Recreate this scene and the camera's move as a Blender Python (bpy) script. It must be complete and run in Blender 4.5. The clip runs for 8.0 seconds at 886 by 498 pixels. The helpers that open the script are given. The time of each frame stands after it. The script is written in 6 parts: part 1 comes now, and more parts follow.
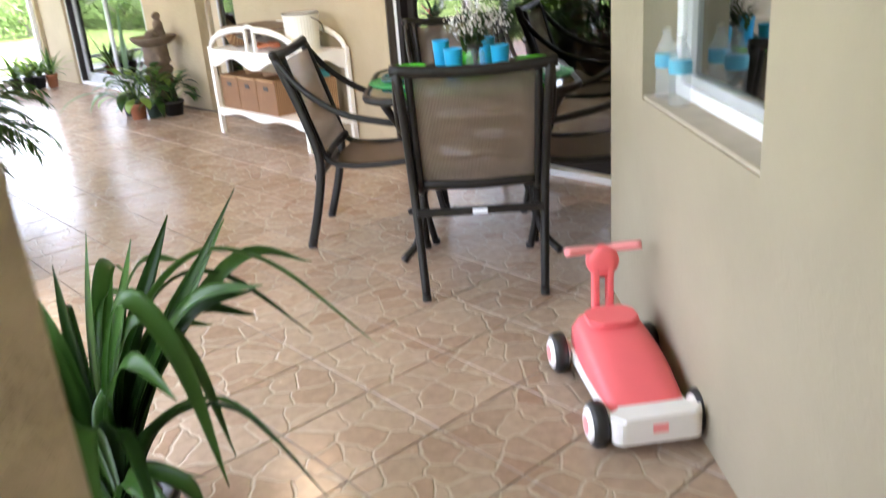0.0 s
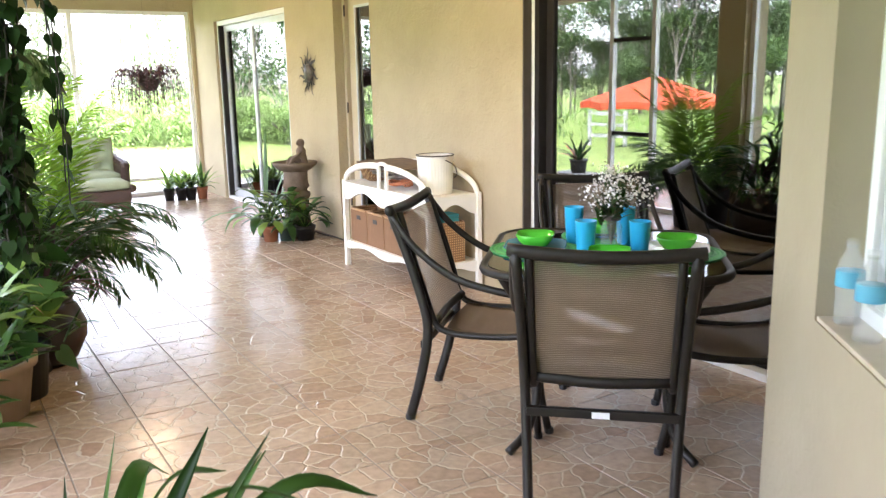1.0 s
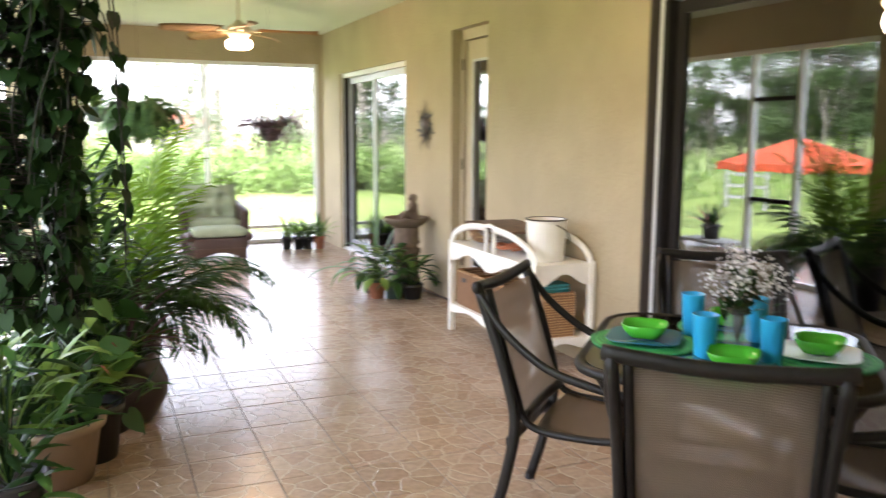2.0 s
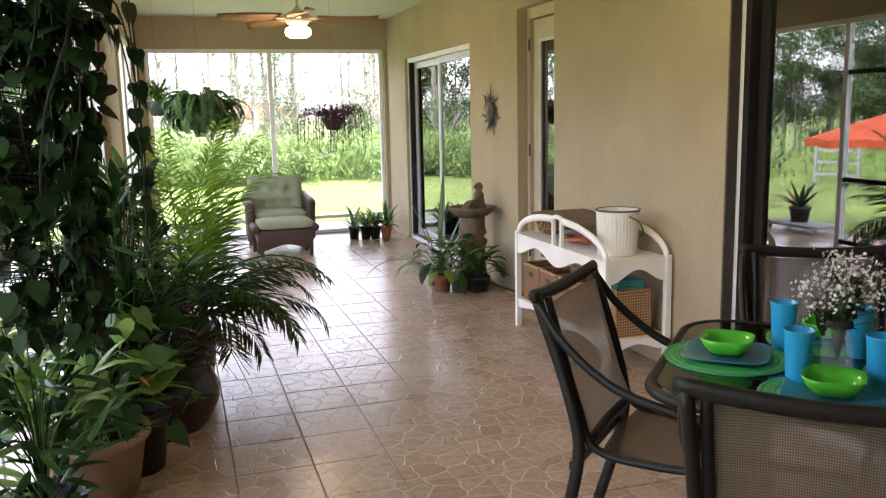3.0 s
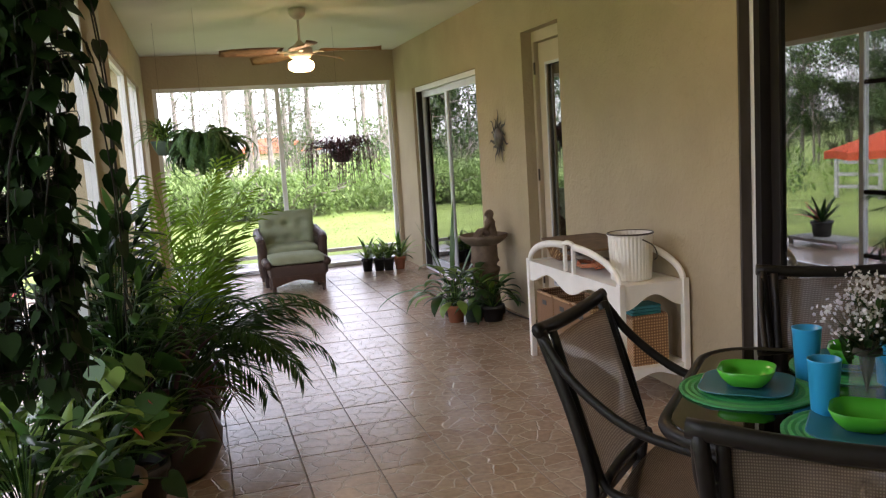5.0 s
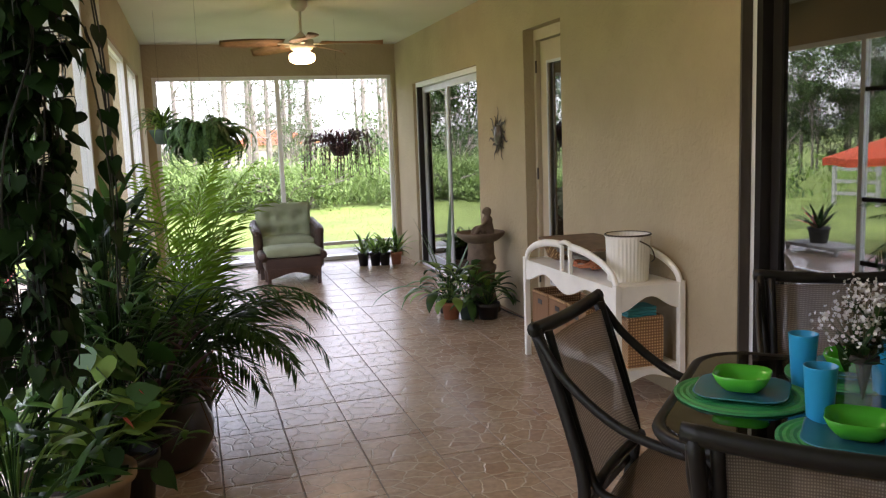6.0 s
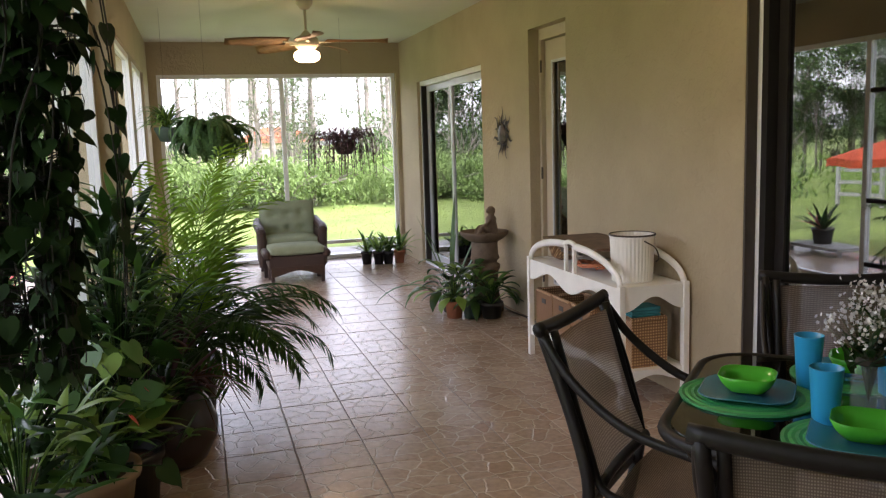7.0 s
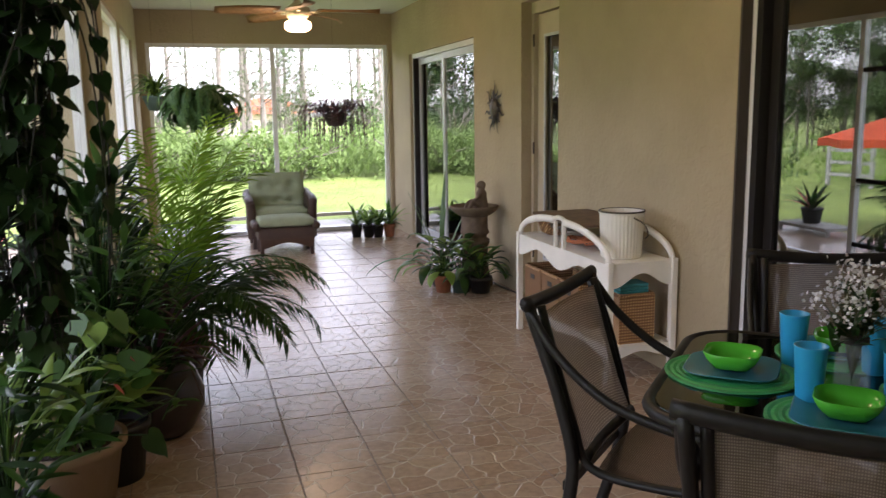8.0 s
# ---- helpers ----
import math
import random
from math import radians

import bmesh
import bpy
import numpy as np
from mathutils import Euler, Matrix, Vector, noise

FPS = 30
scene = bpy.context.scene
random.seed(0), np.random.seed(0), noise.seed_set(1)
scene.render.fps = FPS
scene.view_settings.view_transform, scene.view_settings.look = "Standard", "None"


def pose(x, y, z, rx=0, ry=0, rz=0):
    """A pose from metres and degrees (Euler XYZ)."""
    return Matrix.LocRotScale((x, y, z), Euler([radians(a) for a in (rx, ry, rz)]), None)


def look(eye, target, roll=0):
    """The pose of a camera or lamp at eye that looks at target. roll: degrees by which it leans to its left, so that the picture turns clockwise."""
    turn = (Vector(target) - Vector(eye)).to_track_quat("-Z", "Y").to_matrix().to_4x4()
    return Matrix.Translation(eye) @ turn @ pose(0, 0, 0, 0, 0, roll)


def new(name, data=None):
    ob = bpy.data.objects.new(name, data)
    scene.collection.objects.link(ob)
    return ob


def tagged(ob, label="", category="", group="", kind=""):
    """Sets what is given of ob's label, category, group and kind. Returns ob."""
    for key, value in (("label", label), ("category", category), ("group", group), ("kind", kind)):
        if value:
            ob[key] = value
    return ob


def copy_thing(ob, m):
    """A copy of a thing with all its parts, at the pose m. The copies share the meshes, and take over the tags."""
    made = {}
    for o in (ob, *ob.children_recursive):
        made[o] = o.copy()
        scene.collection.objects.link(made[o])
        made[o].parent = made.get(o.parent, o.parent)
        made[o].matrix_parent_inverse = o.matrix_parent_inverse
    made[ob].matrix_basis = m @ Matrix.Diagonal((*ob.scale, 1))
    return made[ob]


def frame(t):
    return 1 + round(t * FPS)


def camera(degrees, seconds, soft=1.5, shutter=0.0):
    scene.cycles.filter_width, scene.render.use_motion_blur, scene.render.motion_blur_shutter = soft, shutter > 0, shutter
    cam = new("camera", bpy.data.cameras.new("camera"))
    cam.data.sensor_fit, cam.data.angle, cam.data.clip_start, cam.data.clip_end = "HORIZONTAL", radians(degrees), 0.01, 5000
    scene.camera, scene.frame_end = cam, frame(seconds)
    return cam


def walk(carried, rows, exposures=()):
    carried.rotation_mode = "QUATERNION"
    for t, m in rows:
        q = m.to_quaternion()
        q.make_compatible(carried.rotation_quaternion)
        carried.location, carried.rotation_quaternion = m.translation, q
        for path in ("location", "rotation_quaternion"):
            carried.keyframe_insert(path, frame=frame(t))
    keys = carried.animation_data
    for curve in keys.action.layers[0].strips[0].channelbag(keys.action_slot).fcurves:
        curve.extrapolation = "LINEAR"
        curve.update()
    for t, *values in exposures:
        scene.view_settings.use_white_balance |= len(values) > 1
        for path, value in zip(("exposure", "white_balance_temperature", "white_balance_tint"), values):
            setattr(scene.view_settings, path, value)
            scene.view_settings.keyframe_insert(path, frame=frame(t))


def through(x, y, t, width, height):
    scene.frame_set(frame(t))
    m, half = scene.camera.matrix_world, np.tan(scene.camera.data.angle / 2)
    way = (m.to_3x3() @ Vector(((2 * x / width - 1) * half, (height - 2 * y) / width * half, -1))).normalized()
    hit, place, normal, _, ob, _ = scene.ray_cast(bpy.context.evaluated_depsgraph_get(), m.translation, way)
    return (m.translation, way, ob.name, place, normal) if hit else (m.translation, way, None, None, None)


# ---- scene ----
cam = camera(56.7, 8.0, soft=1.25, shutter=0.4)
PATH = [
    (0, (-3.368, -0.294, 1.289), (-2.137, 1.115, 0.583), -4.4),
    (0.5, (-3.145, -0.166, 1.357), (-1.98, 1.379, 0.85), -1.2),
    (1, (-3.037, 0.005, 1.384), (-1.999, 1.664, 0.975), -1.1),
    (1.5, (-2.922, 0.168, 1.384), (-1.887, 1.837, 1.002), -2.8),
    (2, (-2.734, 0.284, 1.411), (-1.957, 2.105, 1.127), 0.3),
    (2.2, (-2.599, 0.354, 1.419), (-1.955, 2.223, 1.114), 0.4),
    (3.3, (-2.534, 0.578, 1.443), (-1.923, 2.453, 1.111), -1.6),
    (3.5, (-2.505, 0.624, 1.437), (-1.78, 2.457, 1.1), -1.3),
    (4, (-2.458, 0.654, 1.439), (-1.826, 2.534, 1.182), -0.7),
    (4.5, (-2.446, 0.631, 1.441), (-1.899, 2.536, 1.177), -2.0),
    (5, (-2.443, 0.628, 1.437), (-1.885, 2.531, 1.18), -3.6),
    (5.2, (-2.432, 0.648, 1.426), (-1.85, 2.544, 1.167), -2.2),
    (6.5, (-2.448, 0.643, 1.439), (-1.888, 2.544, 1.172), -2.1),
    (7, (-2.451, 0.645, 1.438), (-1.891, 2.546, 1.169), -1.8),
    (7.5, (-2.439, 0.654, 1.432), (-1.788, 2.524, 1.148), -1.6),
    (8, (-2.441, 0.653, 1.433), (-1.863, 2.539, 1.102), -0.9),
]
walk(cam, [(t, look(eye, target, roll)) for t, eye, target, roll in PATH],
     [(0, 4.62, 5900, 19), (1.0, 4.72, 5950, 19), (1.5, 4.62, 6000, 20), (2.2, 4.15, 6050, 21), (3.3, 3.6, 6050, 23), (4.5, 3.36, 6150, 24), (5, 3.1, 6150, 24), (8, 3.1, 6100, 24)])

# ---------------- world, sun, exposure ----------------
world = bpy.data.worlds.new("sky")
scene.world = world
world.use_nodes = True
wn = world.node_tree
sky = wn.nodes.new("ShaderNodeTexSky")
sky.sky_type = "NISHITA"
sky.sun_disc = False
sky.sun_elevation = radians(52)
sky.sun_rotation = radians(140)
sky.air_density, sky.dust_density, sky.ozone_density = 1.0, 1.5, 1.0
hazy = wn.nodes.new("ShaderNodeHueSaturation")
hazy.inputs["Saturation"].default_value = 0.25
wn.links.new(sky.outputs[0], hazy.inputs["Color"])
wn.links.new(hazy.outputs[0], wn.nodes["Background"].inputs[0])
wn.nodes["Background"].inputs[1].default_value = 0.15
sun = new("sun", bpy.data.lights.new("sun", "SUN"))
sun.data.energy, sun.data.angle, sun.data.color = 0.5, radians(20), (1, 0.97, 0.92)
sun.matrix_world = look((5, -6, 11), (0, 0, 0))


# ---------------- materials ----------------
def mat(name, color, rough=0.6, metal=0.0, spread=0.12, scale=8.0, bump=0.0, bump_scale=60.0, fine=0.0, spec=0.5, hue=0.0):
    """A painted or natural surface with tone drift at two scales and a fine relief."""
    m = bpy.data.materials.new(name)
    m.use_nodes = True
    nt = m.node_tree
    b = nt.nodes["Principled BSDF"]
    b.inputs["Roughness"].default_value, b.inputs["Metallic"].default_value = rough, metal
    b.inputs["Specular IOR Level"].default_value = spec
    tc = nt.nodes.new("ShaderNodeTexCoord")
    n1 = nt.nodes.new("ShaderNodeTexNoise")
    n1.inputs["Scale"].default_value, n1.inputs["Detail"].default_value = scale, 6
    nt.links.new(tc.outputs["Object"], n1.inputs["Vector"])
    ramp = nt.nodes.new("ShaderNodeMapRange")
    ramp.inputs[1].default_value, ramp.inputs[2].default_value = 0.3, 0.7
    ramp.inputs[3].default_value, ramp.inputs[4].default_value = 1 - spread, 1 + spread
    nt.links.new(n1.outputs["Fac"], ramp.inputs[0])
    hs = nt.nodes.new("ShaderNodeHueSaturation")
    hs.inputs["Color"].default_value = (*color, 1)
    if hue:
        hr = nt.nodes.new("ShaderNodeMapRange")
        hr.inputs[3].default_value, hr.inputs[4].default_value = 0.5 - hue, 0.5 + hue
        gi = nt.nodes.new("ShaderNodeNewGeometry")
        nt.links.new(gi.outputs["Random Per Island"], hr.inputs[0])
        nt.links.new(hr.outputs[0], hs.inputs["Hue"])
    nt.links.new(ramp.outputs[0], hs.inputs["Value"])
    nt.links.new(hs.outputs[0], b.inputs["Base Color"])
    if bump:
        n2 = nt.nodes.new("ShaderNodeTexNoise")
        n2.inputs["Scale"].default_value, n2.inputs["Detail"].default_value = bump_scale, 5
        nt.links.new(tc.outputs["Object"], n2.inputs["Vector"])
        bp = nt.nodes.new("ShaderNodeBump")
        bp.inputs["Strength"].default_value, bp.inputs["Distance"].default_value = bump, 0.01
        nt.links.new(n2.outputs["Fac"], bp.inputs["Height"])
        nt.links.new(bp.outputs[0], b.inputs["Normal"])
    return m


def leaf_mat(name, dark, light, rough=0.4, shine=0.35, thin=0.3):
    """Leaf: two greens over islands and noise, a little light passing through."""
    m = bpy.data.materials.new(name)
    m.use_nodes = True
    nt = m.node_tree
    b = nt.nodes["Principled BSDF"]
    b.inputs["Roughness"].default_value = rough
    b.inputs["Specular IOR Level"].default_value = shine
    g = nt.nodes.new("ShaderNodeNewGeometry")
    tc = nt.nodes.new("ShaderNodeTexCoord")
    n1 = nt.nodes.new("ShaderNodeTexNoise")
    n1.inputs["Scale"].default_value = 14
    nt.links.new(tc.outputs["Object"], n1.inputs["Vector"])
    ad = nt.nodes.new("ShaderNodeMath")
    ad.operation = "MULTIPLY_ADD"
    ad.inputs[1].default_value = 0.5
    nt.links.new(n1.outputs["Fac"], ad.inputs[0])
    sc = nt.nodes.new("ShaderNodeMath")
    sc.operation = "MULTIPLY"
    sc.inputs[1].default_value = 0.5
    nt.links.new(g.outputs["Random Per Island"], sc.inputs[0])
    nt.links.new(sc.outputs[0], ad.inputs[2])
    mix = nt.nodes.new("ShaderNodeMix")
    mix.data_type = "RGBA"
    mix.inputs[6].default_value, mix.inputs[7].default_value = (*dark, 1), (*light, 1)
    nt.links.new(ad.outputs[0], mix.inputs[0])
    nt.links.new(mix.outputs[2], b.inputs["Base Color"])
    tr = nt.nodes.new("ShaderNodeBsdfTranslucent")
    nt.links.new(mix.outputs[2], tr.inputs["Color"])
    ms = nt.nodes.new("ShaderNodeMixShader")
    ms.inputs[0].default_value = thin
    nt.links.new(b.outputs[0], ms.inputs[1])
    nt.links.new(tr.outputs[0], ms.inputs[2])
    nt.links.new(ms.outputs[0], nt.nodes["Material Output"].inputs[0])
    return m


def glass_mat(name, tint, mirror):
    """Coated pane: part mirror, the rest passes through tinted."""
    m = bpy.data.materials.new(name)
    m.use_nodes = True
    nt = m.node_tree
    gl = nt.nodes.new("ShaderNodeBsdfGlossy")
    gl.inputs["Roughness"].default_value = 0.01
    gl.inputs["Color"].default_value = (0.95, 0.97, 0.95, 1)
    tp = nt.nodes.new("ShaderNodeBsdfTransparent")
    tp.inputs["Color"].default_value = (*tint, 1)
    fr = nt.nodes.new("ShaderNodeFresnel")
    fr.inputs[0].default_value = 1.5
    ad = nt.nodes.new("ShaderNodeMath")
    ad.operation = "ADD"
    ad.use_clamp = True
    ad.inputs[1].default_value = mirror
    nt.links.new(fr.outputs[0], ad.inputs[0])
    ms = nt.nodes.new("ShaderNodeMixShader")
    nt.links.new(ad.outputs[0], ms.inputs[0])
    nt.links.new(tp.outputs[0], ms.inputs[1])
    nt.links.new(gl.outputs[0], ms.inputs[2])
    nt.links.new(ms.outputs[0], nt.nodes["Material Output"].inputs[0])
    return m


def stucco_mat(name, color, relief=0.55):
    """Knocked-down stucco: flat islands with ridges, faint stains."""
    m = mat(name, color, 0.85, spread=0.075, scale=2.2)
    nt = m.node_tree
    tc = nt.nodes["Texture Coordinate"]
    a = nt.nodes.new("ShaderNodeTexNoise")
    a.inputs["Scale"].default_value, a.inputs["Detail"].default_value, a.inputs["Distortion"].default_value = 26, 3, 0.6
    c = nt.nodes.new("ShaderNodeTexNoise")
    c.inputs["Scale"].default_value, c.inputs["Detail"].default_value = 140, 4
    for n in (a, c):
        nt.links.new(tc.outputs["Object"], n.inputs["Vector"])
    r = nt.nodes.new("ShaderNodeMapRange")
    r.inputs[1].default_value, r.inputs[2].default_value = 0.42, 0.6
    nt.links.new(a.outputs["Fac"], r.inputs[0])
    k = nt.nodes.new("ShaderNodeMath")
    k.operation = "MULTIPLY_ADD"
    k.inputs[1].default_value = 0.25
    nt.links.new(c.outputs["Fac"], k.inputs[0])
    nt.links.new(r.outputs[0], k.inputs[2])
    bp = nt.nodes.new("ShaderNodeBump")
    bp.inputs["Strength"].default_value, bp.inputs["Distance"].default_value = relief, 0.005
    nt.links.new(k.outputs[0], bp.inputs["Height"])
    nt.links.new(bp.outputs[0], nt.nodes["Principled BSDF"].inputs["Normal"])
    return m


def tile_mat():
    """Glazed floor tile printed and pressed as irregular flagstones with pale joints."""
    m = bpy.data.materials.new("flagstone_tile")
    m.use_nodes = True
    nt = m.node_tree
    L = nt.links.new
    b = nt.nodes["Principled BSDF"]
    g = nt.nodes.new("ShaderNodeNewGeometry")
    info = nt.nodes.new("ShaderNodeObjectInfo")
    warp = nt.nodes.new("ShaderNodeTexNoise")
    warp.inputs["Scale"].default_value = 9
    L(g.outputs["Position"], warp.inputs["Vector"])
    wv = nt.nodes.new("ShaderNodeVectorMath")
    wv.operation = "MULTIPLY_ADD"
    wv.inputs[1].default_value = (0.07, 0.07, 0)
    L(warp.outputs["Color"], wv.inputs[0])
    L(g.outputs["Position"], wv.inputs[2])
    vo = nt.nodes.new("ShaderNodeTexVoronoi")
    vo.feature = "DISTANCE_TO_EDGE"
    vo.inputs["Scale"].default_value = 9.5
    vo.voronoi_dimensions = "2D"
    L(wv.outputs[0], vo.inputs["Vector"])
    vc = nt.nodes.new("ShaderNodeTexVoronoi")
    vc.inputs["Scale"].default_value = 9.5
    vc.voronoi_dimensions = "2D"
    L(wv.outputs[0], vc.inputs["Vector"])
    joint = nt.nodes.new("ShaderNodeMapRange")
    joint.inputs[1].default_value, joint.inputs[2].default_value = 0.018, 0.055
    L(vo.outputs["Distance"], joint.inputs[0])
    tone = nt.nodes.new("ShaderNodeValToRGB")
    e = tone.color_ramp.elements
    e[0].position, e[0].color = 0.0, (0.32, 0.205, 0.138, 1)
    e[1].position, e[1].color = 1.0, (0.42, 0.315, 0.23, 1)
    k = e.new(0.35)
    k.color = (0.37, 0.262, 0.185, 1)
    L(vc.outputs["Color"], tone.inputs[0])
    cl = nt.nodes.new("ShaderNodeTexNoise")
    cl.inputs["Scale"].default_value, cl.inputs["Detail"].default_value = 30, 6
    L(g.outputs["Position"], cl.inputs["Vector"])
    hs = nt.nodes.new("ShaderNodeHueSaturation")
    vr = nt.nodes.new("ShaderNodeMapRange")
    vr.inputs[1].default_value, vr.inputs[2].default_value = 0.3, 0.7
    vr.inputs[3].default_value, vr.inputs[4].default_value = 0.86, 1.12
    L(cl.outputs["Fac"], vr.inputs[0])
    L(vr.outputs[0], hs.inputs["Value"])
    L(tone.outputs[0], hs.inputs["Color"])
    mix = nt.nodes.new("ShaderNodeMix")
    mix.data_type = "RGBA"
    mix.inputs[6].default_value = (0.46, 0.37, 0.275, 1)
    L(joint.outputs[0], mix.inputs[0])
    L(hs.outputs[0], mix.inputs[7])
    per = nt.nodes.new("ShaderNodeHueSaturation")
    pr = nt.nodes.new("ShaderNodeMapRange")
    pr.inputs[3].default_value, pr.inputs[4].default_value = 0.93, 1.07
    L(info.outputs["Random"], pr.inputs[0])
    L(pr.outputs[0], per.inputs["Value"])
    L(mix.outputs[2], per.inputs["Color"])
    L(per.outputs[0], b.inputs["Base Color"])
    rr = nt.nodes.new("ShaderNodeMapRange")
    rr.inputs[3].default_value, rr.inputs[4].default_value = 0.15, 0.32
    L(cl.outputs["Fac"], rr.inputs[0])
    L(rr.outputs[0], b.inputs["Roughness"])
    bp = nt.nodes.new("ShaderNodeBump")
    bp.inputs["Strength"].default_value, bp.inputs["Distance"].default_value = 0.45, 0.005
    hb = nt.nodes.new("ShaderNodeMath")
    hb.operation = "MULTIPLY_ADD"
    hb.inputs[1].default_value = 0.5
    L(cl.outputs["Fac"], hb.inputs[0])
    L(joint.outputs[0], hb.inputs[2])
    L(hb.outputs[0], bp.inputs["Height"])
    L(bp.outputs[0], b.inputs["Normal"])
    return m


def weave_mat(name, a, c, scale, rough=0.6, through=0.0):
    """Woven strands: crossed waves for colour and relief; through lets light pass between strands."""
    m = mat(name, a, rough, spread=0.1, scale=20)
    nt = m.node_tree
    L = nt.links.new
    b = nt.nodes["Principled BSDF"]
    tc = nt.nodes["Texture Coordinate"]
    waves = []
    sep = nt.nodes.new("ShaderNodeSeparateXYZ")
    L(tc.outputs["Object"], sep.inputs[0])
    zy = nt.nodes.new("ShaderNodeMath")
    L(sep.outputs["Y"], zy.inputs[0])
    L(sep.outputs["Z"], zy.inputs[1])
    flat = nt.nodes.new("ShaderNodeCombineXYZ")
    L(sep.outputs["X"], flat.inputs["X"])
    L(sep.outputs["Y"], flat.inputs["Y"])
    L(zy.outputs[0], flat.inputs["Z"])
    for d in ("X", "Z"):
        w = nt.nodes.new("ShaderNodeTexWave")
        w.bands_direction = d
        w.inputs["Scale"].default_value, w.inputs["Distortion"].default_value = scale, 1.2
        w.inputs["Detail"].default_value = 1
        L(flat.outputs[0], w.inputs["Vector"])
        waves.append(w)
    mu = nt.nodes.new("ShaderNodeMath")
    mu.operation = "MULTIPLY"
    L(waves[0].outputs["Fac"], mu.inputs[0])
    L(waves[1].outputs["Fac"], mu.inputs[1])
    mix = nt.nodes.new("ShaderNodeMix")
    mix.data_type = "RGBA"
    mix.inputs[6].default_value = (*c, 1)
    L(mu.outputs[0], mix.inputs[0])
    L(nt.nodes["Hue/Saturation/Value"].outputs[0], mix.inputs[7])
    L(mix.outputs[2], b.inputs["Base Color"])
    bp = nt.nodes.new("ShaderNodeBump")
    bp.inputs["Strength"].default_value, bp.inputs["Distance"].default_value = 0.6, 0.004
    L(mu.outputs[0], bp.inputs["Height"])
    L(bp.outputs[0], b.inputs["Normal"])
    if through:
        tp = nt.nodes.new("ShaderNodeBsdfTransparent")
        tl = nt.nodes.new("ShaderNodeBsdfTranslucent")
        L(mix.outputs[2], tl.inputs["Color"])
        m1 = nt.nodes.new("ShaderNodeMixShader")
        m1.inputs[0].default_value = 0.45
        L(b.outputs[0], m1.inputs[1])
        L(tl.outputs[0], m1.inputs[2])
        m2 = nt.nodes.new("ShaderNodeMixShader")
        m2.inputs[0].default_value = through
        L(m1.outputs[0], m2.inputs[1])
        L(tp.outputs[0], m2.inputs[2])
        L(m2.outputs[0], nt.nodes["Material Output"].inputs[0])
    return m


def glow_mat(name, color, strength):
    m = bpy.data.materials.new(name)
    m.use_nodes = True
    b = m.node_tree.nodes["Principled BSDF"]
    b.inputs["Base Color"].default_value = (*color, 1)
    b.inputs["Emission Color"].default_value = (*color, 1)
    b.inputs["Emission Strength"].default_value = strength
    return m


STUCCO = stucco_mat("stucco", (0.40, 0.328, 0.212), 0.4)
SMOOTH = stucco_mat("smooth_stucco", (0.31, 0.267, 0.19), 0.12)
CEIL = mat("ceiling_paint", (0.58, 0.60, 0.45), 0.8, spread=0.03, scale=2, bump=0.25, bump_scale=90)
TILE = tile_mat()
GROUT = mat("grout", (0.24, 0.195, 0.155), 0.9, bump=0.3)
WHITE_ALU = mat("white_aluminium", (0.8, 0.81, 0.82), 0.35, spread=0.03)
GREY_ALU = mat("grey_aluminium", (0.55, 0.57, 0.6), 0.35, metal=0.3, spread=0.05)
BRONZE = mat("bronze_frame", (0.018, 0.015, 0.014), 0.55, spec=0.25)
BROWN = mat("brown_trim", (0.06, 0.045, 0.034), 0.6)
DOORPAINT = mat("door_paint", (0.5, 0.42, 0.3), 0.55, spread=0.04)
PANE = glass_mat("coated_pane", (0.38, 0.43, 0.41), 0.2)
TABLEGLASS = glass_mat("table_glass", (0.22, 0.235, 0.225), 0.03)
# Dark colour stands in for the lack of light indoors.
DARKROOM = mat("dim_interior", (0.11, 0.1, 0.085), 0.9)
CHAIRMETAL = mat("dark_bronze_tube", (0.012, 0.01, 0.0085), 0.48, spread=0.2, scale=40, spec=0.3)
SLING = weave_mat("sling_mesh", (0.54, 0.425, 0.305), (0.2, 0.15, 0.105), 62, 0.7, through=0.16)
WHITEPAINT = mat("white_paint_wood", (0.87, 0.85, 0.79), 0.45, spread=0.05, bump=0.12)
ENAMEL = mat("cream_enamel", (0.78, 0.76, 0.69), 0.4, spread=0.04)
WICKER = weave_mat("wicker", (0.72, 0.45, 0.22), (0.2, 0.1, 0.042), 20, 0.65)
RESINWICKER = weave_mat("brown_wicker", (0.12, 0.062, 0.035), (0.03, 0.015, 0.01), 42, 0.5)
CUSHION = mat("green_cushion", (0.27, 0.31, 0.2), 0.85, spread=0.08, scale=12, bump=0.3, bump_scale=250)
TERRACOTTA = mat("terracotta", (0.36, 0.135, 0.065), 0.8, spread=0.2, scale=9, bump=0.2)
TANPOT = mat("tan_pot", (0.36, 0.255, 0.16), 0.6, spread=0.15, scale=6, bump=0.15)
BLACKPOT = mat("black_plastic_pot", (0.02, 0.02, 0.02), 0.45)
DARKPOT = mat("dark_glazed_pot", (0.035, 0.024, 0.022), 0.3, spread=0.3)
GREENPOT = mat("green_plastic_pot", (0.045, 0.075, 0.06), 0.5)
SOIL = mat("soil", (0.045, 0.03, 0.02), 0.95, spread=0.4, scale=40, bump=0.8)
STONE = mat("cast_stone", (0.15, 0.108, 0.078), 0.9, spread=0.25, scale=12, bump=0.5)
METALSUN = mat("weathered_metal", (0.085, 0.07, 0.06), 0.5, metal=0.6, spread=0.4, scale=30)
FANBLADE = mat("palm_leaf_blade", (0.42, 0.26, 0.13), 0.6, spread=0.2, scale=20, bump=0.3)
